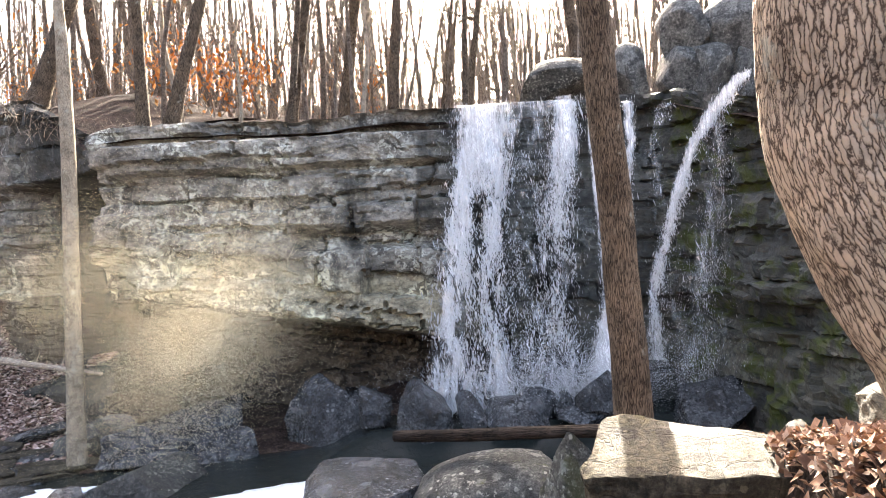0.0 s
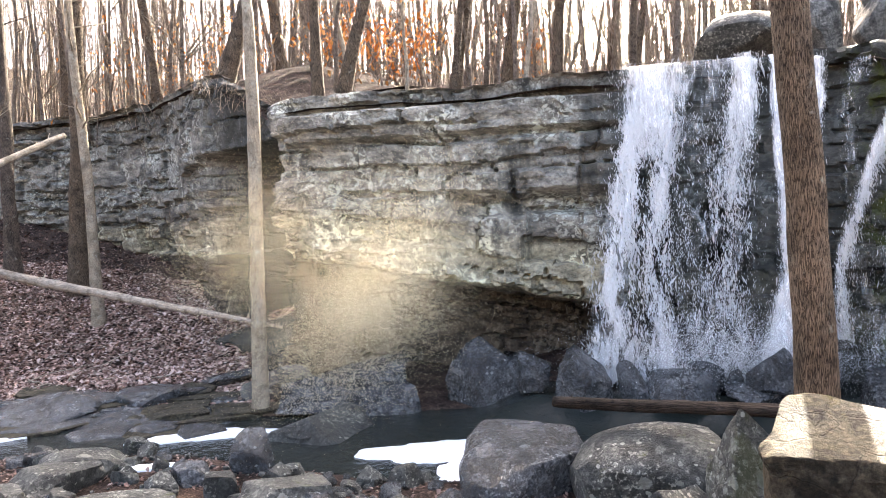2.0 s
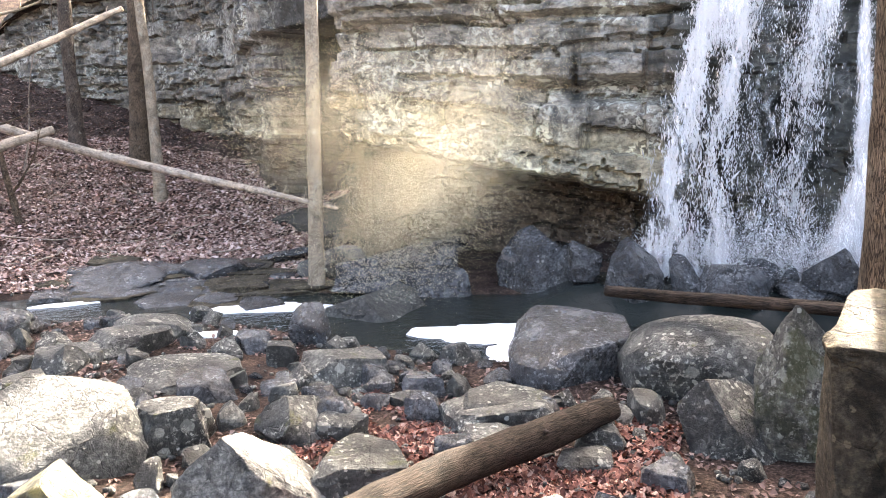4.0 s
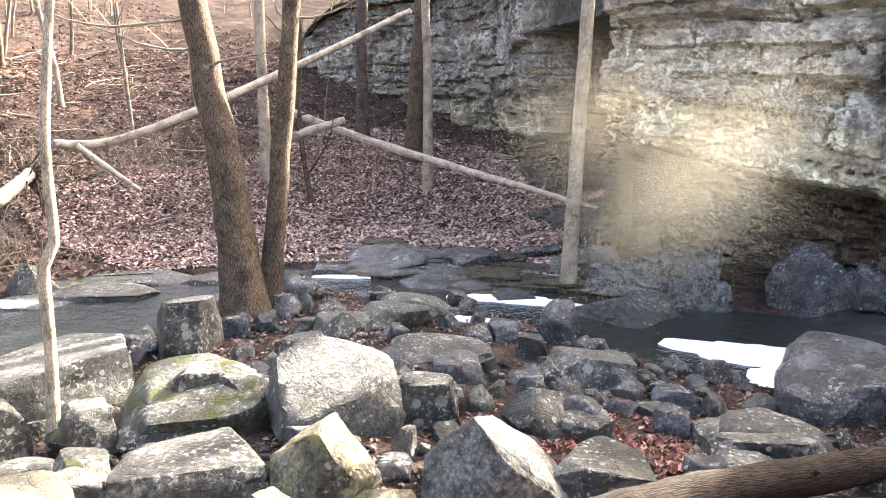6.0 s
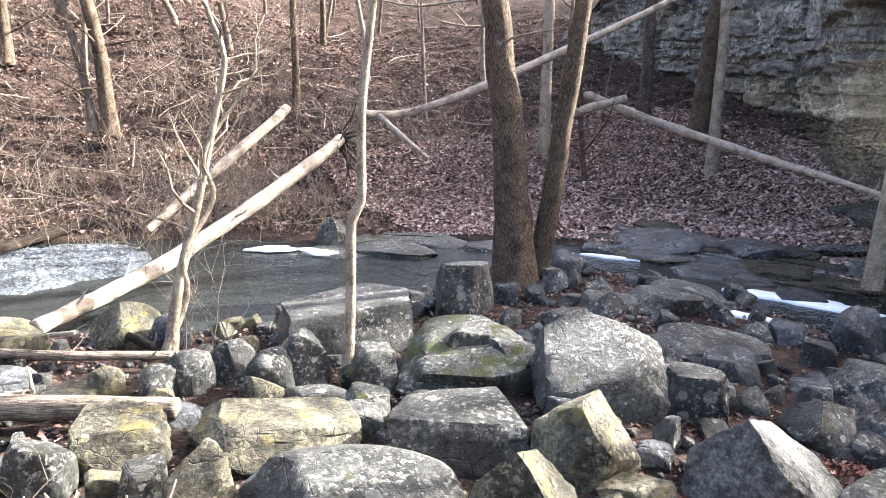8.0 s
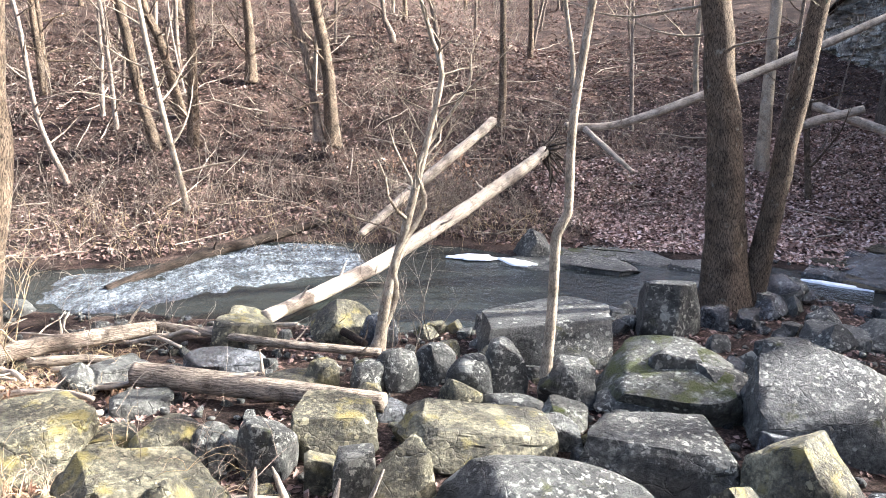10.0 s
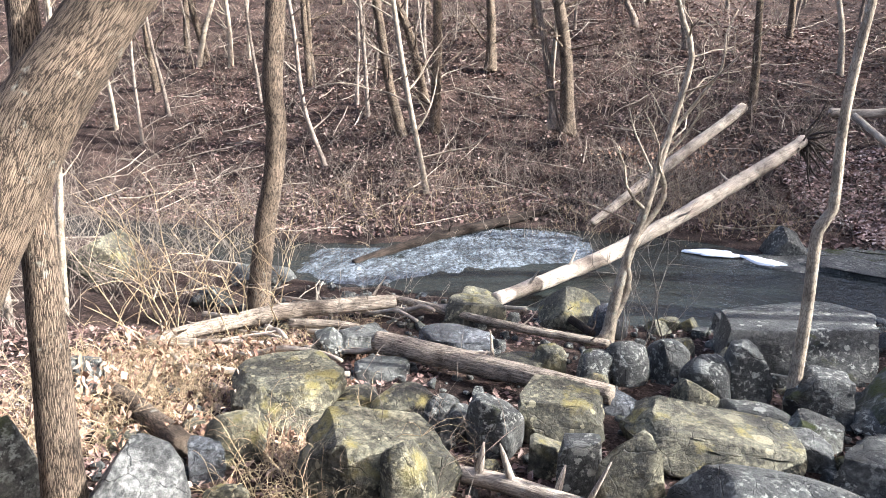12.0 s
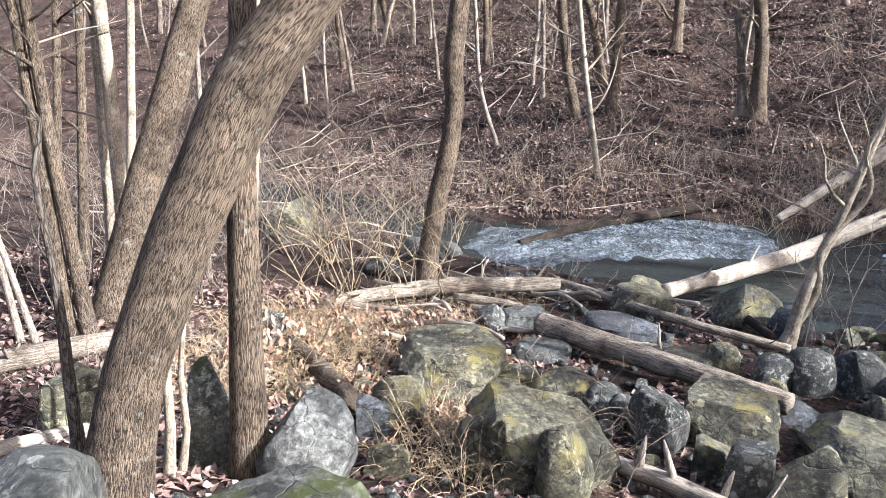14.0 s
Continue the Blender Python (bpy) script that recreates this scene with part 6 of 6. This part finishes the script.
# ---- brush ----
def brush(name, x, y, rx, ry, count, height, mat, label, seed, arch=0.6, rad=0.006, fork=2, base=land):
    """A tangle of thin arching stems."""
    g = random.Random(seed)
    V, F = [], []
    for i in range(count):
        a, q = g.uniform(0, 6.28), math.sqrt(g.random())
        px, py = x + rx * q * math.cos(a), y + ry * q * math.sin(a)
        p = np.array([px, py, float(base(px, py)) - 0.03])
        h = height * g.uniform(0.4, 1.2)
        b2 = g.uniform(0, 6.28)
        d = np.array([math.cos(b2) * arch * g.random(), math.sin(b2) * arch * g.random(), 1.0])
        stems = [(p, d, h, rad * g.uniform(0.6, 1.5))]
        for _ in range(fork):
            stems.append((None, d + np.array([g.gauss(0, 0.6), g.gauss(0, 0.6), g.gauss(-0.1, 0.4)]), h * g.uniform(0.3, 0.6), rad * 0.6))
        main = None
        for s0, dd, L, rr in stems:
            dd = dd / np.linalg.norm(dd)
            if s0 is None:
                s0 = main[g.randrange(2, len(main))]
            pts, c = [s0], np.array(s0, float)
            for k2 in range(4):
                dd = dd + np.array([g.gauss(0, 0.2), g.gauss(0, 0.2), -0.12 * arch * k2])
                dd /= np.linalg.norm(dd)
                c = c + dd * L / 4
                pts.append(c.copy())
            if main is None:
                main = pts
            tube(V, F, pts, [rr * (1 - 0.18 * k2) for k2 in range(5)], 3, False)
    return tagged(new(name, mesh_from(name, V, F, mat)), label, "brush", kind="stuff")


brush("brush", -24, -2, 5, 9, 380, 1.8, M_TWIG, "grey leafless brush on the hillside", 1, 1.0, 0.011)
brush("brush", -34, -6, 10, 18, 800, 2.2, M_TWIG, "grey leafless brush up the hill", 2, 1.0, 0.014)
brush("brush", -52, -8, 14, 30, 800, 2.6, M_TWIG, "grey leafless brush high on the hill", 22, 0.9, 0.02)
brush("brush", -25, 11, 6, 8, 520, 1.8, M_TWIG, "tangled leafless brush above the pool", 3, 1.1, 0.012)
brush("brush", -20.5, 5, 1.8, 4, 160, 1.1, M_STRAW, "tan leafless brush on the far shore", 4, 1.2)
brush("brush", -15.2, -7.5, 2.2, 3.0, 110, 1.9, M_TWIG, "thicket of grey shoots beside the brook", 5, 0.9, 0.012)
brush("brush", -12.3, -5.2, 1.3, 1.5, 30, 2.3, M_STRAW, "tall pale shoots on the bank", 6, 0.55, 0.014, 3)
brush("brush", -8.4, -5.0, 2.0, 1.0, 260, 0.8, M_STRAW, "tangled dry tan brush behind the trees", 51, 1.7, 0.007, 3)
brush("brush", -6.6, -1.9, 1.0, 0.8, 70, 0.9, M_STRAW, "bleached bent twigs over the flat boulder", 52, 1.9, 0.006, 4)
brush("brush", -9.6, -4.4, 1.4, 1.0, 300, 0.55, M_STRAW, "tan dry weeds under the driftwood", 7, 1.6)
brush("brush", -6.5, -2.2, 0.7, 0.6, 90, 0.55, M_STRAW, "tangle of dry stems over the boulders", 8, 1.5)
brush("brush", -7.0, -5.6, 1.6, 1.2, 120, 0.8, M_TWIG, "leafless stems behind the bent tree", 9, 1.2)
brush("brush", -10.5, -8.5, 2.5, 2.0, 90, 2.8, M_TWIG, "young shoots in the clump of trees", 10, 0.7, 0.009)
brush("brush", -18, -12, 7, 7, 260, 2.2, M_TWIG, "grey leafless brush beyond the clump", 11, 1.0, 0.012)
brush("brush", -6.4, -1.0, 0.9, 0.7, 9, 1.3, M_TWIG, "few thin upright shoots among the boulders", 12, 0.5, 0.006, 3)
brush("brush", -10.5, 20.6, 3.0, 1.0, 120, 0.9, M_TWIG, "dead stems along the cliff edge", 13, 1.3, 0.008, base=lambda x, y: plateau(x, y))
brush("brush", -2, 34, 24, 9, 1100, 4.5, M_TWIG, "tall thin undergrowth in the woods above the cliff", 41, 0.7, 0.014, 3, base=lambda x, y: 9.0 + 0.035 * (y - 18))
brush("brush", -22, 21, 4, 3, 160, 1.3, M_TWIG, "leafless stems on the leafy slope", 14, 1.2, 0.01)

brush("brush", -11.6, -3.4, 1.6, 1.6, 400, 0.45, M_STRAW, "tan dry weeds among the driftwood", 31, 1.6, 0.005)
brush("brush", -8.0, -4.4, 1.6, 1.0, 320, 0.45, M_STRAW, "tan dry weeds round the rotten log", 32, 1.6, 0.005)
brush("brush", -12.6, -2.4, 1.0, 1.4, 26, 1.0, M_TWIG, "thin pale shoots beside the driftwood", 33, 0.6, 0.007, 3)
brush("brush", -11.6, 2.3, 0.5, 0.6, 12, 1.8, M_TWIG, "thin pale shoots round the sapling", 34, 0.5, 0.008, 4)
brush("brush", -7.2, -1.6, 0.9, 0.8, 80, 0.7, M_TWIG, "tangle of pale bent twigs over the boulders", 35, 1.8, 0.005, 3)
brush("brush", -21.5, 4.5, 1.8, 4.0, 90, 1.6, M_TWIG, "pale leafless shrubs on the far shore", 36, 1.0, 0.009, 4)
brush("brush", -22.5, -4, 3.0, 6.0, 120, 1.5, M_STRAW, "tan dead weeds at the foot of the hill", 37, 1.2, 0.008)
g = random.Random(61)
for i in range(16):
    px2, py2 = g.uniform(-13.0, -9.4), g.uniform(-4.8, -0.4)
    a2, L2 = g.gauss(0.9, 0.5), g.uniform(1.0, 2.8)
    r2 = g.uniform(0.02, 0.05)
    pole = []
    for q in (-0.5, -0.15, 0.2, 0.5):
        qx, qy = px2 + math.cos(a2) * L2 * q + g.gauss(0, 0.04), py2 + math.sin(a2) * L2 * q + g.gauss(0, 0.04)
        pole.append((qx, qy, float(land(qx, qy)) + 0.16 + 0.12 * q + g.uniform(0, 0.1), r2 * (1 - 0.5 * q)))
    fallen("driftwood_pole", pole, M_DEAD, "thin pale pole in the driftwood pile", 80 + i, 8, 2, 0.3)


# sticks and dead branches lying on the slopes
V, F = [], []
g = random.Random(15)
for i in range(380):
    sx, sy = g.uniform(-45, -12), g.uniform(-16, 26)
    d0, s0 = brook(sx, sy)
    if d0 < 0.3 or (s0 < 0 and sx > -9):
        continue
    L, a = g.uniform(0.5, 3.0), g.uniform(0, 6.28)
    pts = []
    for u in (-0.5, -0.2, 0.15, 0.5):
        qx, qy = sx + math.cos(a) * L * u + g.gauss(0, 0.05), sy + math.sin(a) * L * u + g.gauss(0, 0.05)
        pts.append((qx, qy, float(land(qx, qy)) + 0.05 + g.uniform(0, 0.12)))
    r0 = g.uniform(0.008, 0.03)
    tube(V, F, pts, [r0, r0, r0 * 0.8, r0 * 0.4], 4, False)
tagged(new("dead_branches", mesh_from("dead_branches", V, F, M_DEAD)), "pale dead branches strewn on the forest floor", "branches", kind="stuff")

# ---- more boulders wedged between the large ones ----
g = random.Random(19)
more, tries = 0, 0
while more < 110 and tries < 6000:
    tries += 1
    sx, sy = g.uniform(-13.5, 0.5), g.uniform(-3.8, 12.5)
    d0, s0 = brook(sx, sy)
    if s0 > 0 or d0 < 0.1 or math.hypot(sx, sy) < 4.0 or sy < 1.8 or (-4.2 < sx < -0.6 and 5.6 < sy < 8.8):
        continue
    size = g.uniform(0.28, 0.6)
    if min(math.hypot(sx - px, sy - py) - 0.72 * (pr + size / 2) for px, py, pr in PLACED) < 0:
        continue
    # boulders in sunlit colours only where the sun reaches the bank
    boulder(g.choice("RRP") if sy < 4.2 else g.choice("RRW"), sx, sy, float(land(sx, sy)), size, size * g.uniform(0.7, 0.95), size * g.uniform(0.4, 0.7), g.uniform(0, 360), g.gauss(0, 8), shape=g.choice(("block", "wedge", "flat", "peak")))
    more += 1

# ---- stones between the boulders ----
g = random.Random(9)
STONES = [(rock_mesh("stone", 1, 0.85, 0.62, 900 + i, m2, 3, 0.8, 0.3, 0.0, ("block", "wedge", "flat", "peak")[i % 4]), lab) for i, (m2, lab) in enumerate([(M_ROCK, "grey lichened stone")] * 4 + [(M_WET, "dark damp stone")] * 4 + [(M_SUNLIT_ROCK, "sunlit pale yellowish stone")] * 3)]
placed, tries = 0, 0
while placed < 280 and tries < 9000:
    tries += 1
    sx, sy = g.uniform(-14.5, 1.5), g.uniform(-4.5, 13.5)
    d0, s0 = brook(sx, sy)
    if s0 > 0 or d0 < (-0.1 if sy < 8 else -1.0) or (math.hypot(sx, sy) < 3.2) or (-4.2 < sx < -0.6 and 5.6 < sy < 8.8 and g.random() < 0.85):
        continue
    size = 0.16 + (0.42 if sy > 1.8 else 0.22) * g.random() ** 2.2
    near = min(math.hypot(sx - px, sy - py) - 0.62 * (pr + size / 2) for px, py, pr in PLACED)
    if near < 0:
        continue
    # sunlit-coloured stones in the sunny part, grey and damp ones elsewhere
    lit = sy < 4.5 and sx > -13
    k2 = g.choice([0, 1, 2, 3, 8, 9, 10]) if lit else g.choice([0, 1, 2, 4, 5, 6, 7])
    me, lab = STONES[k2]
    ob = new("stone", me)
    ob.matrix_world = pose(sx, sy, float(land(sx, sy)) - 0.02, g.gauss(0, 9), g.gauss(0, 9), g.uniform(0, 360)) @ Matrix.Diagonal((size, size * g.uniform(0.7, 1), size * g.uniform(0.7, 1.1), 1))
    tagged(ob, lab + " between the boulders", "stone", "loose stones")
    PLACED.append((sx, sy, size / 2))
    placed += 1

# gravel and cobbles too small to tell apart
V, F = [], []
lowme = rock_mesh("cobble_shape", 1, 0.9, 0.6, 990, M_ROCK, 1, 0.5, 0.3)
cv = np.array([v.co[:] for v in lowme.vertices])
cf = [tuple(p.vertices) for p in lowme.polygons]
for i in range(3200):
    sx, sy = g.uniform(-16.5, 3), g.uniform(-5, 15)
    d0, s0 = brook(sx, sy)
    if s0 > 0 and d0 > 1.0 or d0 < (-0.2 if sy < 8 else -1.5):
        continue
    size = g.uniform(0.05, 0.16)
    a = g.uniform(0, 6.28)
    R2 = np.array([[math.cos(a), -math.sin(a), 0], [math.sin(a), math.cos(a), 0], [0, 0, 1]])
    o = len(V)
    V.extend((cv * np.array([size, size * 0.8, size * g.uniform(0.6, 1)]) @ R2.T + np.array([sx, sy, float(land(sx, sy))])).tolist())
    F.extend([tuple(o + j for j in f) for f in cf])
bpy.data.meshes.remove(lowme)
tagged(new("cobbles", mesh_from("cobbles", V, F, M_ROCK)), "small grey cobbles filling the gaps between boulders", "cobbles", kind="stuff")

# ---- fallen leaves ----
gs = np.random.RandomState(4)


def strew(n, x0, x1, y0, y1, test):
    X2, Y2 = gs.uniform(x0, x1, n), gs.uniform(y0, y1, n)
    d0, s0 = brook(X2, Y2)
    ok = test(X2, Y2, d0, s0)
    X2, Y2 = X2[ok], Y2[ok]
    return np.stack([X2, Y2, land(X2, Y2)], -1)


scatter_leaves("leaf_litter", strew(80000, -26, -8.5, 10, 27, lambda x, y, d, s: (s > 0) & (d > 0.2) & (fbm(x * 0.5, y * 0.5, 3, 3) > -0.6)), 0.15, M_PINK, "pinkish-brown fallen leaves on the far bank", 1)
scatter_leaves("leaf_litter", strew(26000, -14, 2, -6, 13, lambda x, y, d, s: (s < 0) & (d > 0.1) & (fbm(x * 0.6, y * 0.6, 5, 3) > -0.15)), 0.09, M_LEAF, "brown fallen leaves between the boulders", 2)
scatter_leaves("leaf_litter", strew(15000, -4.6, 0.2, 5.0, 9.4, lambda x, y, d, s: (d > 0.05) & (fbm(x * 1.1, y * 1.1, 15, 3) > -0.3)), 0.09, M_RUST, "rust-red leaves drifted between the boulders", 7, 0.5)
scatter_leaves("leaf_litter", strew(26000, -62, -34, -40, 36, lambda x, y, d, s: d > 0.5), 0.18, M_LEAF, "brown fallen leaves high on the hill", 6)
scatter_leaves("leaf_litter", strew(64000, -44, -17, -14, 36, lambda x, y, d, s: (s > 0) & (d > 0.3)), 0.15, M_LEAF, "brown fallen leaves on the hillside", 3)
scatter_leaves("leaf_litter", strew(30000, 1.0, 5.2, 1.2, 6.8, lambda x, y, d, s: (d > 0.2) & (np.hypot((x - 2.9) / 1.7, (y - 4.6) / 2.0) + 0.35 * fbm(x * 1.5, y * 1.5, 8, 3) < 1)), 0.07, M_TAN, "curled tan leaves heaped on the bank", 4, 0.6)
scatter_leaves("leaf_litter", strew(14000, -12, -2, -12, -3, lambda x, y, d, s: (s < 0) & (d > 0.1)), 0.10, M_LEAF, "tan fallen leaves under the trees", 5)

scatter_leaves("leaf_litter", strew(7000, -11.5, -6.2, -6.2, -2.0, lambda x, y, d, s: (d > 0.1) & (fbm(x * 1.2, y * 1.2, 25, 3) > -0.1)), 0.085, M_TAN, "curled tan leaves caught in the dry brush", 8, 0.8)
q = strew(2600, -10.8, -7.0, -5.8, -3.2, lambda x, y, d, s: fbm(x * 1.4, y * 1.4, 27, 3) > 0.05)
q[:, 2] += gs.uniform(0.05, 0.5, len(q))
scatter_leaves("hanging_leaves", q, 0.08, M_TAN, "dead tan leaves hanging in the tangled brush", 9, 1.0)

# orange leaves still on young trees above the cliff
for ox, oy, n, sp, sd in ((-9.3, 26.0, 500, 0.9, 1), (-7.2, 27.0, 420, 0.8, 2), (-3.2, 32.0, 320, 1.0, 3), (-24.0, 36.0, 900, 2.0, 4), (-16.0, 30.0, 400, 1.2, 5)):
    q = gs.normal(0, 1, (n, 3)) * np.array([sp, sp, sp * 0.8]) + np.array([ox, oy, plateau(ox, oy) + 1.6])
    scatter_leaves("autumn_leaves", q, 0.16, M_ORANGE, "orange leaves clinging to a young tree", 10 + sd, 1.0)
    brush("sapling_stems", ox, oy, 0.5, 0.5, 14, 3.0, M_TWIG, "stems of a young tree with orange leaves", 20 + sd, 0.5, 0.012, 3, base=lambda x, y: plateau(x, y))

# tan leaves still clinging to a low shrub beside the fallen trunk
q = gs.normal(0, 1, (650, 3)) * np.array([0.9, 1.3, 0.3]) + np.array([-23.83, 5.99, 1.88])
scatter_leaves("autumn_leaves", q, 0.085, M_TAN, "tan leaves clinging to a low shrub", 31, 1.0)
brush("shrub_stems", -23.83, 5.99, 0.9, 1.2, 60, 1.9, M_TWIG, "pale stems of the low shrub with tan leaves", 42, 0.9, 0.009, 4)

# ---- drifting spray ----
m, t, b = material("sun-gilded water droplets", 0.4, 0.5)
# the gold of the sunlight is put into the drops' own colour
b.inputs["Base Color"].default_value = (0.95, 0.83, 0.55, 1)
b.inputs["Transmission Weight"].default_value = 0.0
M_GOLD_DROP = m
m, t, b = material("white spray", 0.4, 0.5)
b.inputs["Base Color"].default_value = (0.93, 0.94, 0.95, 1)
M_SPRAY = m


def droplets(name, label, centre, spread, count, size, seed, lean=(0, 0), mat=None):
    """A cloud of tiny drops, thick in the middle and thin outside."""
    gd = np.random.RandomState(seed)
    q = gd.normal(0, 1, (count, 3))
    q[:, 0] += lean[0] * q[:, 2]
    q[:, 1] += lean[1] * q[:, 2]
    c = np.array(centre) + q * np.array(spread)
    c[:, 2] = np.maximum(c[:, 2], 0.05 + gd.random_sample(count) * 0.4)
    s = size * gd.uniform(0.5, 1.3, count)
    V = c[:, None] + gd.normal(0, 0.6, (count, 3, 3)) * s[:, None, None]
    F = np.arange(count * 3).reshape(-1, 3)
    return tagged(new(name, mesh_from(name, V, F, mat or M_GOLD_DROP, False)), label, "mist", kind="stuff")


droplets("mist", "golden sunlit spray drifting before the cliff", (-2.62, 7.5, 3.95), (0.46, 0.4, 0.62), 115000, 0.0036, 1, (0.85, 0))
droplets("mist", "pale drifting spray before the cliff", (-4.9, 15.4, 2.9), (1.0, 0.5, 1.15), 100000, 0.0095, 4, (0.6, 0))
droplets("mist", "fine spray rising from the foot of the fall", (2.6, 16.5, 1.35), (1.5, 0.3, 0.4), 60000, 0.0095, 2, mat=M_SPRAY)
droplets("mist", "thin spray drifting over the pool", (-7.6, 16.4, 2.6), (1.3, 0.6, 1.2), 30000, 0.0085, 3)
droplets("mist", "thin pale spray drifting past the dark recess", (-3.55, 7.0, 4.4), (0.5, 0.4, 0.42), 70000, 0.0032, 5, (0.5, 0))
